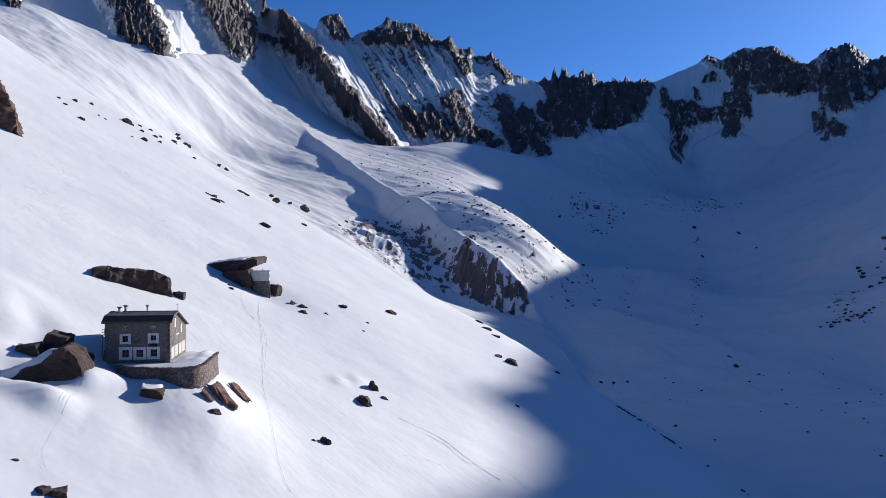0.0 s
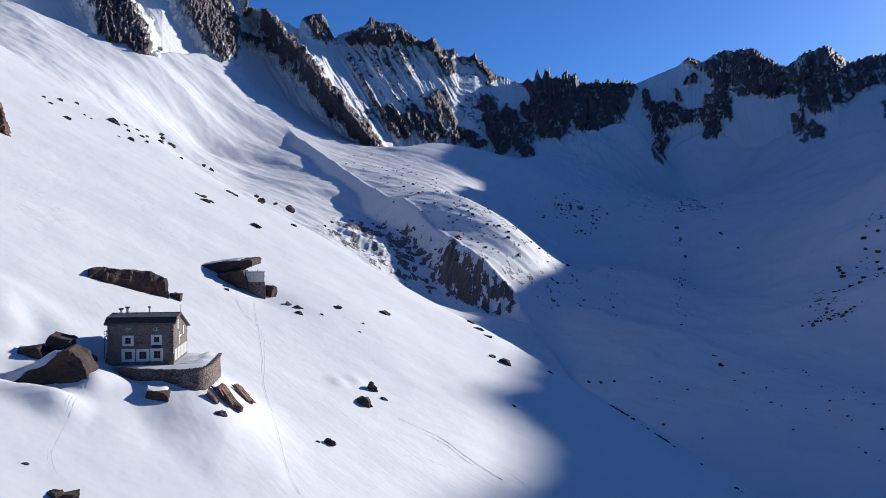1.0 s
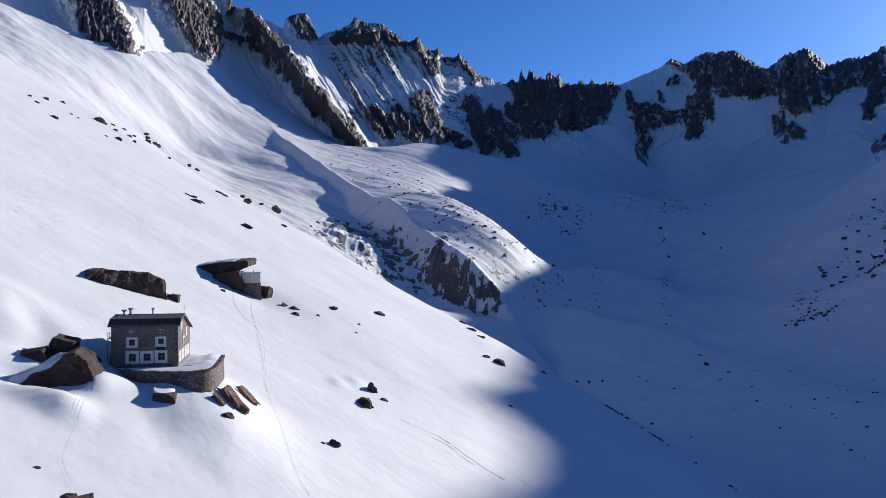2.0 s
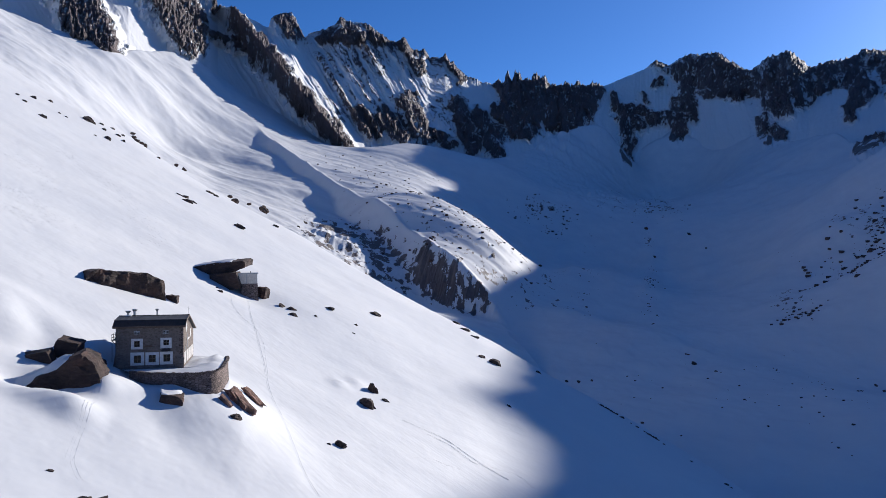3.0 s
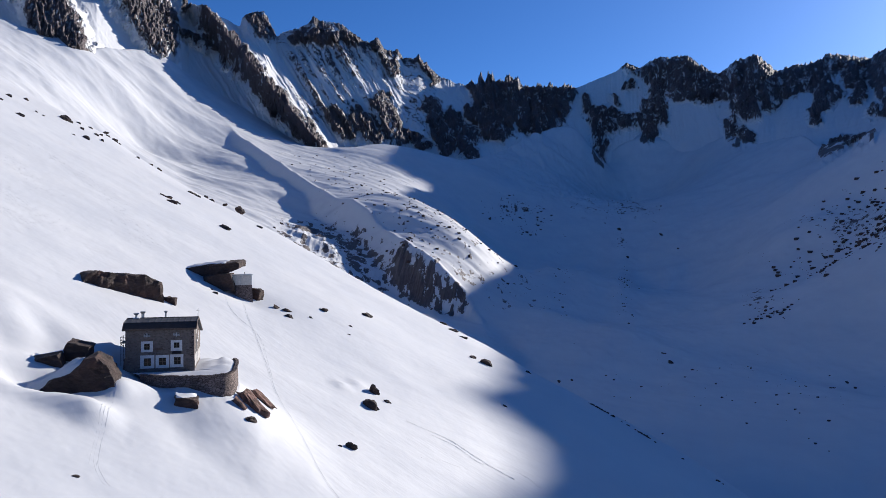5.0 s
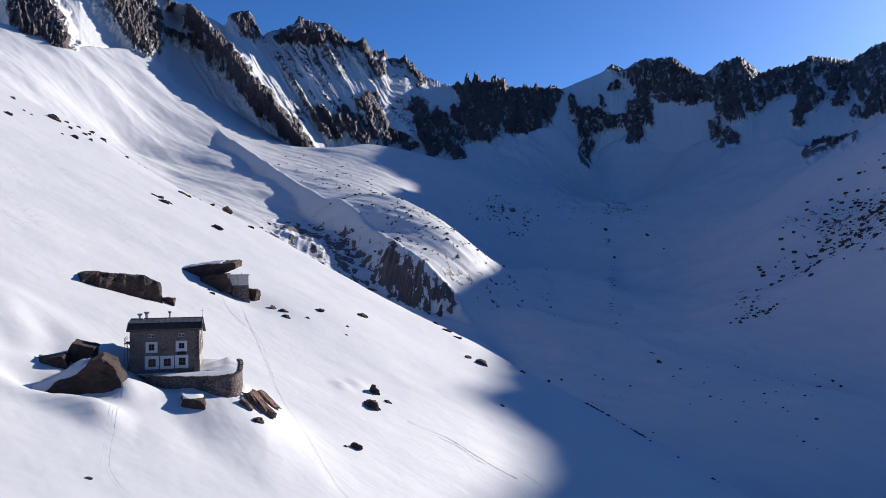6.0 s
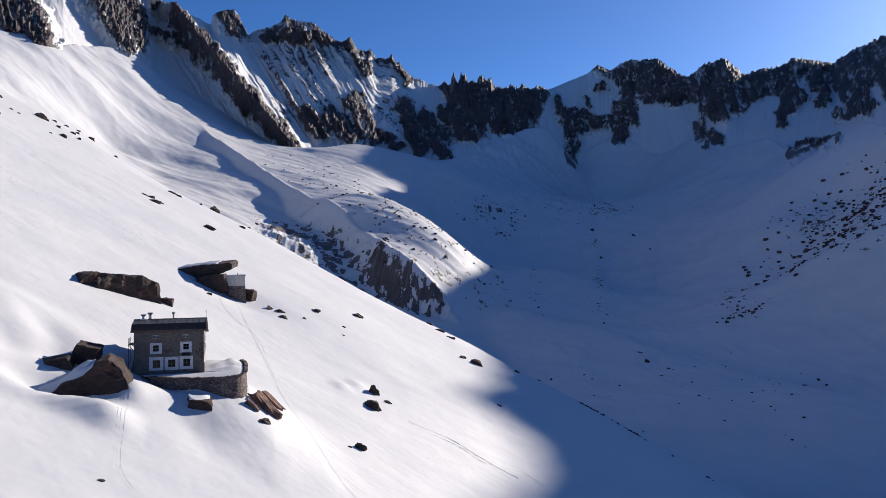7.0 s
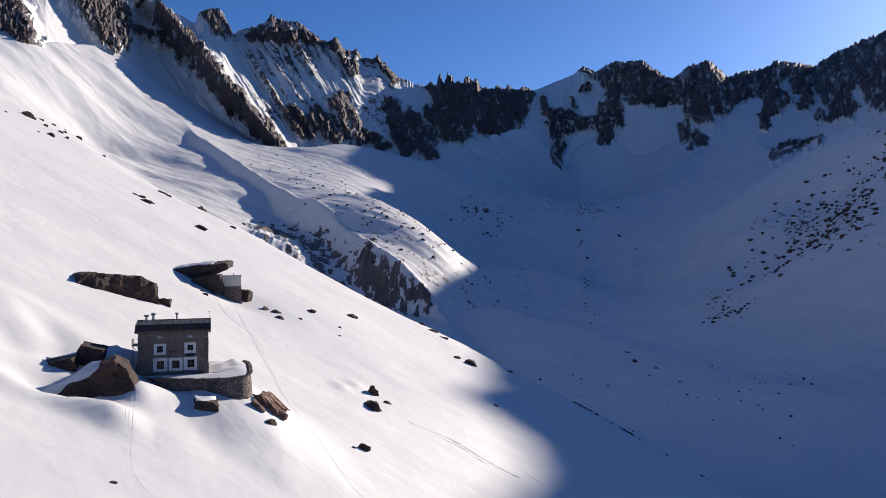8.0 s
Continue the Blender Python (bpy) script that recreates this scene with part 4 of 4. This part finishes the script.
boulder("boulder", BIG, -34.3, 125.1, -27.6, (6.6, 2.1, 1.6), (0, 42, -24), seed=16, cuts=9, boxy=0.35, mat=SLABROCK, rough=0.2)
boulder("boulder", BIG, -35.5, 125.3, -26.8, (5.4, 2.2, 1.6), (0, 46, -14), seed=19, cuts=8, boxy=0.3, mat=SLABROCK, rough=0.22)
boulder("boulder", BIG, -35.0, 134.8, -28.8, (6.4, 1.5, 1.1), (0, 36, -20), seed=17, cuts=8, boxy=0.35, mat=SLABROCK, rough=0.2)
boulder("boulder", BIG, -36.2, 122.1, -26.8, (3.1, 0.9, 1.0), (0, 40, -15), seed=18, cuts=7, boxy=0.3, mat=SLABROCK, rough=0.18)
boulder("boulder", BIG, -69.3, 180.9, -14.0, (3.6, 2.8, 3.2), (0, 0, 0), seed=23, cuts=8, boxy=0.15, rough=0.14)
boulder("boulder", BIG, -58.2, 225.4, -15.5, (4.3, 3.9, 5.4), (0, 0, 0), seed=24, cuts=8, boxy=0.15, rough=0.14)
boulder("boulder", BIG, -67.8, 220.2, -10.9, (10.0, 7.0, 6.0), (0, 0, 0), seed=25, cuts=6, boxy=0.6)
boulder("boulder", BIG, -41.5, 85.3, -31.3, (2.1, 1.7, 1.7), (0, 0, 0), seed=28, cuts=8, boxy=0.15, rough=0.14)
boulder("boulder", BIG, -40.1, 86.1, -31.8, (2.4, 1.9, 1.7), (0, 0, 30), seed=29, cuts=8, boxy=0.15, rough=0.14)


def crag(name, label, outline, depth, m, seed, rough=0.45, cap=None, mat=None):
    """A block with a given outline in its long upright plane, broken and weathered; cap: the stretch of its top that carries snow."""
    bm = prism_bm(outline, "y", 0.0, depth)
    bmesh.ops.triangulate(bm, faces=[f for f in bm.faces if len(f.verts) > 4])
    for _ in range(2):
        bmesh.ops.subdivide_edges(bm, edges=[e for e in bm.edges if e.calc_length() > 0.8], cuts=2, use_grid_fill=True)
        bmesh.ops.triangulate(bm, faces=[f for f in bm.faces if len(f.verts) > 4])
    off = Vector((seed * 5.3, seed * 2.1, 0))
    mid = depth / 2
    for v in bm.verts:
        q = v.co * 0.35 + off
        step = Vector([noise.noise(q + k) + 0.5 * noise.noise(q * 2.3 + k) + 0.28 * noise.noise(q * 5.1 + k) for k in (Vector((0, 0, 0)), Vector((31, 0, 0)), Vector((0, 47, 0)))])
        v.co += rough * Vector((step.x, step.y * 1.6, step.z * 0.8))
    ob = part(name, bm, mat or BOULDER)
    ob.matrix_world = m
    tagged(ob, label, "rock")
    if cap:
        x0, x1, thick, rise = cap
        xs = [p[0] for p in outline]
        top = outline[:xs.index(max(xs)) + 1]
        bm = bmesh.new()
        rows = []
        n, k = int((x1 - x0) / 0.5) + 2, int(depth / 0.7) + 2
        for i in range(n):
            x = x0 + (x1 - x0) * i / (n - 1)
            row = []
            for j in range(k):
                y = 0.3 + (depth - 0.5) * j / (k - 1)
                edge = min(i, n - 1 - i, j, k - 1 - j) / 2.0
                z = np.interp(x, [p[0] for p in top], [p[1] for p in top])
                row.append(bm.verts.new((x, y + 0.5 * noise.noise((x * 0.7, y, seed)), z - 0.25 + rise * y + thick * min(1.0, edge) * (0.9 + 0.5 * noise.noise((x * 0.5, y * 0.5, seed))))))
            rows.append(row)
        for a, b in zip(rows, rows[1:]):
            for j in range(k - 1):
                bm.faces.new((a[j], b[j], b[j + 1], a[j + 1])).smooth = True
        part("snow_cap", bm, SNOW, ob, "layer of wind-packed snow")
    return ob


crag("slab_boulder", SLAB, [(0, 0), (4, 0.6), (9, 1.5), (13.5, 2.2), (20.4, 2.8), (21.2, 2.3), (20.9, 0.8), (17.5, -0.7), (14.9, -1.9), (11, -2.5), (7, -2.1), (3, -1.1)], 11.0, pose(-83.6, 219.5, EYE - 7.1, 4, 0.8, 4), 1, 0.3, (4.0, 17.0, 0.55, 0.0))
crag("long_boulder", BIG, [(0, -0.2), (1, 1.3), (3.5, 1.8), (6.5, 1.5), (8.6, 0.4), (10, 1.0), (14, 0.6), (18.4, -1.3), (18.6, -8), (14, -8), (7, -7), (0.2, -4)], 8.0, pose(-82.8, 164.3, EYE - 7.4, 0, 0, 45), 2, 0.5)
crag("wedge_boulder", "large dark wedge-shaped boulder with a snow-covered back", [(-4.6, 0.7), (-2.4, 1.6), (0, 2.4), (2.2, 3.1), (4.5, 4.4), (6.3, 5.4), (7.4, 6.8), (9.4, 7.4), (11.2, 6.2), (12.4, 3.6), (12.0, 1.2), (11.4, -4.0), (-4.4, -3.0)], 6.0, pose(-64.7, 108.6, EYE - 24.5, 0, 0, 17), 3, 0.55, (-4.4, 7.2, 1.35, 0.08))
crag("brown_crag", "steep reddish brown granite crag above the snow", [(-22, 16), (-14, 27), (-6, 26), (-2.5, 19), (0.5, 10), (3.5, 1.5), (3.2, -4), (-8, -6), (-22, -4)], 14.0, pose(-171.5, 258.0, EYE + 37.0, 0, 0, 30), 4, 1.3, None, REDROCK)

STONES = [
    (-18, 182.4, -37.2, 3.2, 4.07), (-18.1, 169.5, -37.8, 4.86, 2.97), (-14.1, 178.8, -39.1, 2.28, 1), (-18.9, 137.4, -38.8, 2.19, 1.97),
    (-20.7, 135.7, -38, 0.87, 0.54), (-33.6, 119.8, -29.1, 2.1, 1.24), (-51.1, 223.3, -19.1, 3.2, 1.07), (-48.7, 223.3, -19.8, 3.56, 1.42),
    (-46.4, 217.3, -21.2, 2.77, 1.56), (-39.5, 240.9, -21.3, 3.07, 1.54), (-29.8, 235.1, -26.1, 1.5, 0.94), (-26.9, 266.3, -25.7, 4.67, 2.33),
    (-41, 224.8, -22.2, 1.43, 0.72), (-29.1, 225.4, -27.7, 1.08, 0.54), (-99, 333, 9, 6.37, 2.65), (-97, 391.6, 11.2, 3.74, 1.56),
    (-122.8, 330.8, 21, 4.74, 2.11), (-127.7, 339.6, 23.7, 3.79, 1.62), (-122.1, 337.5, 20.9, 2.69, 1.34),
] + [
    (-129.9, 339, 24.8, 2.7, 1.08), (-137, 402.7, 30.4, 5.13, 1.92), (-133.4, 400.5, 28.6, 3.19, 1.59), (-248, 802.2, 51.6, 10.22, 5.11),
    (-254.1, 801.3, 56.7, 5.74, 3.19), (-229.7, 855.4, 45.5, 13.63, 5.45), (-202.3, 961.7, 32.8, 6.13, 2.3), (13.6, 278.7, -43.5, 3.11, 1.78),
    (18.7, 275.7, -45.5, 5.27, 3.08), (20, 221.6, -49.8, 1.59, 0.88), (-47.4, 88.3, -28.3, 0.99, 0.35), (7.4, 332.5, -39, 5.3, 1.85),
    (3.1, 348.2, -37.5, 4.44, 1.39), (11.8, 322.1, -41.1, 4.11, 1.54), (-214.9, 417, 74.3, 7.97, 4.65), (-213.2, 428.9, 74.4, 2.73, 1.71),
    (-195.2, 400.3, 61.1, 4.46, 2.87), (-205.7, 417.2, 69, 2.66, 2.33), (-201.2, 425.2, 66.9, 3.39, 1.69),
] + [
    (-194.7, 418.6, 62.6, 3, 2), (-203, 434.9, 68.5, 2.77, 1.39), (-329, 722.1, 116, 6.9, 2.3), (-202.2, 451.7, 67.5, 4.68, 2.52),
    (-316.4, 714.3, 105.1, 5.69, 2.28), (-313.7, 717.2, 103.2, 4.57, 2.86), (-210.2, 437, 73, 2.78, 1.39), (-323.8, 714.4, 110.8, 4.55, 2.84),
    (-181.5, 436.6, 54.8, 2.78, 1.74), (-234.5, 379.5, 82.1, 3.02, 1.51), (-225.9, 372.2, 76.9, 2.67, 1.48), (-235.9, 397, 84, 4.43, 2.21),
    (-236.6, 414.4, 85.7, 3.96, 1.65), (-207.3, 357.6, 66, 3.99, 2.28), (-218.7, 392.9, 74.3, 1.88, 1.25), (-214.8, 393.1, 72.2, 1.57, 0.94),
    (-196.6, 389.3, 61.3, 1.86, 0.93), (-291.4, 740.4, 85.9, 5.9, 2.95), (-284, 744.3, 81.6, 5.34, 2.37), (-238, 820.6, 49.5, 5.23, 3.27),
    (-229.2, 856.4, 44.9, 8.19, 4.09), (-66.2, 208.4, -13.3, 1.66, 0.83), (-68, 211.2, -12.5, 0.84, 0.67),
]
STONES += [
    (37.5, 292, -51.9, 2.98, 1.12), (91.7, 569.5, -107.6, 2.91, 1.45), (101.9, 572.9, -108.6, 3.29, 1.83), (114.5, 583.7, -109.3, 2.23, 1.49),
    (231.5, 703.2, -107.5, 7.17, 4.48), (226.9, 671.3, -109.6, 5.14, 3), (237.4, 643.3, -112.2, 3.28, 2.05), (240.2, 638.4, -112.9, 3.26, 1.63),
    (466.5, 1256.4, -79.9, 8.01, 4), (301.9, 1424.7, -54.4, 9.08, 6.36), (259.9, 625.8, -113.1, 2.39, 1.2), (226.4, 622.9, -114.1, 2.38, 1.19),
    (261.2, 611.3, -114.4, 2.34, 1.17), (500.7, 1054.4, -56.1, 5.38, 3.36), (327.4, 573.6, -115.1, 2.93, 1.46), (348.4, 589.8, -113.6, 3.01, 1.5),
    (344.9, 572.3, -114.8, 2.55, 1.46), (286, 523, -117.4, 2, 1), (246, 492.9, -116.6, 1.89, 0.94),
] + [
    (294.8, 547.1, -117.6, 2.09, 1.05), (279.3, 457.3, -116.2, 2.92, 1.46), (261.7, 579.9, -116.4, 1.85, 1.11), (156, 974, -83, 3.73, 2.48),
    (186.8, 1085.2, -88.2, 4.15, 2.77), (155.3, 1291.3, -33.9, 6.58, 3.29), (407.3, 1456.7, -19.6, 7.43, 3.71), (377.8, 1197.3, -116.3, 3.82, 2.29),
    (576.7, 1302, -24.7, 4.15, 2.49), (505, 1437.4, -2.1, 5.5, 2.75), (496.2, 1515.8, 28, 9.66, 3.86), (425.6, 1590.3, 42, 10.14, 5.07),
    (61.2, 263.7, -61, 1.31, 0.65), (58.8, 267.1, -60, 0.91, 0.46), (64, 259.8, -62.3, 1.82, 0.91), (59.7, 266.1, -60.4, 1.74, 0.87),
    (58.2, 268.1, -59.8, 1.79, 0.9), (64.1, 259.7, -62.3, 1.39, 0.69), (73.2, 247, -66.7, 1.31, 0.66),
] + [
    (71.1, 249.3, -65.7, 1.2, 0.6), (70.5, 250.3, -65.4, 0.89, 0.45), (60.9, 264.2, -60.9, 1.07, 0.53), (66.5, 256.4, -63.5, 0.76, 0.38),
    (61.9, 262.9, -61.3, 1.45, 0.73), (60, 265.5, -60.5, 1.27, 0.63), (58.9, 267.6, -60.1, 1.11, 0.56), (60.8, 264.7, -60.8, 1.2, 0.6),
    (73.4, 246.4, -66.8, 0.94, 0.47), (71.6, 248.7, -66, 1.13, 0.56), (71.2, 249.3, -65.8, 1.6, 0.8), (71.1, 249.5, -65.7, 1.79, 0.89),
    (60.4, 265.4, -60.7, 0.82, 0.41), (62.5, 262.3, -61.6, 1.62, 0.81), (68.1, 254.1, -64.3, 1.44, 0.72), (69.9, 251.4, -65.1, 0.91, 0.46),
    (72.1, 248.4, -66.2, 1.25, 0.63), (72.5, 247.9, -66.4, 1.78, 0.89), (58.5, 267.9, -59.9, 1.85, 0.92), (57.4, 269.4, -59.5, 0.72, 0.36),
    (74.6, 243.9, -67.5, 1.05, 0.52), (81.3, 235.3, -70.8, 1.19, 0.6), (88.5, 224.4, -74.6, 1.83, 0.92), (89.4, 222.9, -75.1, 1.05, 0.53),
]
for i, (x, y, z, w, h) in enumerate(STONES):
    boulder("stone", "dark granite stone poking out of the snow", x, y, z - h * 0.06, (w * 1.12, w * 0.7, h * 1.25), (random.Random(i).uniform(-20, 20), 20 + random.Random(i + 50).uniform(-14, 14), random.Random(i + 99).uniform(-35, 35)), seed=100 + i, cuts=8, subdiv=3 if w > 1.2 else 2, rough=0.2, group="stones on the snow slope")


# ---- the old shelter under the slab ----
def build_shed():
    shed = tagged(new("shelter_hut"), "small pale tin-clad shelter on a rubble base", "hut")
    shed.matrix_world = pose(-58.7, 220.9, EYE - 11.6, 0, 0, 16)
    W, D, H = 6.3, 5.0, 3.0
    part("base", prism_bm([(-5.2, -8.0), (0.6, -8.0), (0.15, -0.02), (-4.6, -0.02)], "y", -0.1, D), DRYSTONE, shed, "grey rubble stone base")
    part("body", box_bm(-W, 0, 0, D, 0, H), PALE_BOARD, shed)
    for i in range(21):
        x = -W + 0.1 + i * (W - 0.2) / 20
        part("cladding_rib", box_bm(x - 0.05, x + 0.05, -0.06, 0.0, 0.02, H - 0.02), PALE_BOARD, shed)
    part("roof", prism_bm([(-W - 0.3, H + 0.05), (0.35, H + 0.05), (0.35, H + 0.3), (-W - 0.3, H + 0.2)], "y", -0.35, D + 0.3), TIN, shed)
    for i in range(3):
        part("corner_post", box_bm(-W + i * W / 2 - 0.08, -W + i * W / 2 + 0.08, -0.1, -0.06, 0, H), TIN, shed)
    for y in (1.0, 2.9):
        w = new("window")
        w.parent = shed
        part("pane", box_bm(0.0, 0.05, y, y + 0.9, 1.1, 2.2), GLASS, w)
        part("window_frame", box_bm(0.05, 0.08, y - 0.08, y, 1.02, 2.28), WHITE, w)
        part("window_frame", box_bm(0.05, 0.08, y + 0.9, y + 0.98, 1.02, 2.28), WHITE, w)
    part("stovepipe", tube_bm(0.08, 0.08, H + 0.2, H + 0.9, 8, -2.0, 1.5), IRON, shed)


build_shed()


# ---- tracks in the snow ----
def track(name, label, points, gap=0.35, berm=0.11, wobble=0.25):
    """Two low berms of pushed-up snow on either side of a run."""
    line = rounded(points, 12)
    co, faces = [], []
    for side in (-1, 1):
        for i, p in enumerate(line):
            t = (line[min(i + 1, len(line) - 1)] - line[max(i - 1, 0)]).normalized()
            out = Vector((t.y, -t.x)) * side
            w = gap * (0.5 + wobble * noise.noise((p.x * 0.4, p.y * 0.4, side)))
            for k, h in ((-0.14, -0.08), (0.0, berm * (0.8 + 0.7 * noise.noise((p.x, p.y, side * 5)))), (0.17, -0.08)):
                q = p + out * (w + k)
                co.append((q.x, q.y, h))
            if i:
                n = len(co)
                faces += [(n - 6 + k, n - 3 + k, n - 2 + k, n - 5 + k)[::side] for k in range(2)]
    c = np.array(co)
    c[:, 2] += land(c[:, 0].copy(), c[:, 1].copy())
    me = bpy.data.meshes.new(name)
    me.from_pydata(c.tolist(), [], faces)
    me.polygons.foreach_set("use_smooth", np.ones(len(faces), bool))
    me.materials.append(SNOW)
    ob = new(name, me)
    return tagged(ob, label, "track", kind="stuff")


def lumps(name, label, points, count, spread, size, seed):
    """Small clods of snow strewn along a line."""
    rnd = random.Random(seed)
    line = rounded(points, 10)
    xs, ys, rs = [], [], []
    for _ in range(count):
        k = rnd.random() * (len(line) - 1)
        p = line[int(k)].lerp(line[min(int(k) + 1, len(line) - 1)], k - int(k))
        xs.append(p.x + rnd.gauss(0, spread))
        ys.append(p.y + rnd.gauss(0, spread * 1.5))
        rs.append(size * rnd.uniform(0.5, 1.3))
    zs = land(np.array(xs), np.array(ys))
    co, faces = [], []
    for x, y, z, r in zip(xs, ys, zs, rs):
        n = len(co)
        a0 = rnd.random() * 6
        for j in range(5):
            a = a0 + j * 1.2566
            co.append((x + r * math.cos(a), y + r * math.sin(a), z - 0.2 * r))
        co.append((x + 0.2 * r, y + 0.1 * r, z + r * rnd.uniform(0.25, 0.55)))
        faces += [(n + j, n + (j + 1) % 5, n + 5) for j in range(5)]
    me = bpy.data.meshes.new(name)
    me.from_pydata(co, [], faces)
    me.materials.append(SNOW)
    return tagged(new(name, me), label, "snow", kind="stuff")


track("ski_track", "narrow winding ski track pressed into the snow", [(-60.1, 216.0), (-55.0, 200.7), (-49.4, 186.9), (-42.5, 168.8), (-36.5, 151.6), (-31.0, 139.4), (-25.7, 126.9), (-21.8, 118.0), (-17.9, 111.4)], berm=0.06, gap=0.3)
track("ski_track", "narrow winding ski track pressed into the snow", [(-65.1, 214.6), (-60.2, 200.9), (-55.5, 194.0), (-50.1, 189.3), (-45.9, 181.1), (-43.2, 172.7), (-38.6, 158.3)], berm=0.05, gap=0.3)
track("ski_track", "bundle of ski tracks running down from the hut", [(-53.4, 112.8), (-51.3, 106.2), (-49.2, 98.9), (-47.1, 93.1), (-45.1, 90.3), (-43.8, 89.2)], gap=0.5, berm=0.035, wobble=0.1)
track("ski_track", "bundle of ski tracks running down from the hut", [(-53.4, 112.4), (-51.2, 104.9), (-49.1, 98.0), (-47.1, 92.2)], gap=0.9, berm=0.035, wobble=0.1)
track("ski_track", "faint long ski track across the lower slope", [(-3.2, 167.2), (2.1, 165.4), (7.8, 160.3), (12.4, 161.8), (17.7, 163.3), (21.0, 158.1)], berm=0.07, gap=0.5)
track("ski_track", "faint long ski track across the lower slope", [(-9.3, 169.9), (-3.2, 169.3), (0.8, 168.7), (6.0, 164.1), (9.8, 160.7), (15.2, 157.3)], berm=0.08, gap=0.5)
track("ski_track", "faint long ski track across the lower slope", [(-5.2, 148.0), (-1.4, 151.4), (0.8, 151.6), (4.4, 152.3)], berm=0.08, gap=0.4)
lumps("snow_clods", "small clods of snow strewn down the slope", [(-129.5, 207.3), (-121.2, 205.8), (-109.1, 198.7)], 300, 2.4, 0.15, 1)
lumps("snow_clods", "small clods of snow strewn down the slope", [(-164.7, 300.0), (-145.8, 288.6), (-128.3, 275.7), (-107.9, 249.0), (-93.9, 225.8)], 480, 2.4, 0.16, 2)
lumps("snow_clods", "small clods of snow strewn down the slope", [(-117.4, 187.9), (-108.8, 188.6)], 160, 1.8, 0.14, 3)
lumps("snow_clods", "small clods of snow strewn down the slope", [(-152.3, 250.3), (-140.4, 243.4), (-127.5, 232.4)], 180, 2.2, 0.15, 4)


# ---- far boulder fields ----
def boulder_field(label, count, b0, b1, r0, r1, small, large, seed):
    """Blocks strewn over the snow far off, too many and too small to count."""
    rnd = random.Random(seed)
    b = np.array([rnd.gauss((b0 + b1) / 2, (b1 - b0) / 4) for _ in range(count)])
    r = np.array([rnd.triangular(r0, r1) for _ in range(count)])
    clump = np.array([noise.noise((bb * 1.3, rr / 60, seed)) for bb, rr in zip(b, r)])
    keep = clump > -0.12
    b, r = np.radians(b[keep]), r[keep]
    x, y = r * np.sin(b), r * np.cos(b)
    z = land(x, y)
    shapes = []
    for k in range(6):
        bm = rock_bm(900 + k + seed, (1.0, 0.8, 0.6), 7, 1, 0.08, None, 0.3)
        bm.verts.ensure_lookup_table()
        shapes.append((np.array([v.co[:] for v in bm.verts]), [[v.index for v in f.verts] for f in bm.faces]))
        bm.free()
    co, faces = [], []
    for i in range(len(x)):
        vs, fs = shapes[i % 6]
        size = small + (large - small) * rnd.random() ** 2.5
        a = rnd.random() * 6.28
        m = np.array([[math.cos(a), -math.sin(a), 0], [math.sin(a), math.cos(a), 0], [0, 0, 1]])
        n = len(co)
        co += ((vs * size) @ m.T + np.array([x[i], y[i], z[i] + 0.08 * size])).tolist()
        faces += [[n + j for j in f] for f in fs]
    me = bpy.data.meshes.new("boulder_field")
    me.from_pydata(co, [], faces)
    me.materials.append(BOULDER)
    return tagged(new("boulder_field", me), label, "rocks", kind="stuff")


boulder_field("dark boulders strewn over the sunlit moraine spur", 520, -7, 6.5, 950, 1450, 1.4, 6.5, 3)
boulder_field("dark boulders on the crest of the moraine spur", 180, -12, -2, 1150, 1800, 1.0, 4.5, 4)
boulder_field("boulders scattered over the shaded slope by the glacier", 1000, 27, 39, 950, 1400, 1.2, 8.0, 5)
boulder_field("rubble on the shaded step of the glacier", 200, 4.5, 10, 1640, 1880, 1.5, 7.0, 6)
boulder_field("rubble on the shaded step of the glacier", 140, 13.5, 18.5, 1780, 2050, 1.5, 6.0, 7)
boulder_field("ring of stones half covered by snow on the glacier", 60, 24.2, 27.2, 860, 960, 1.5, 5.5, 8)
boulder_field("line of moraine stones on the glacier", 90, 14.6, 16, 880, 1540, 1.2, 4.0, 9)
boulder_field("line of moraine stones on the glacier", 60, 9.8, 11.2, 900, 1500, 1.2, 4.0, 10)
boulder_field("loose stones on the shaded valley floor", 120, 10, 36, 420, 800, 0.6, 2.4, 11)
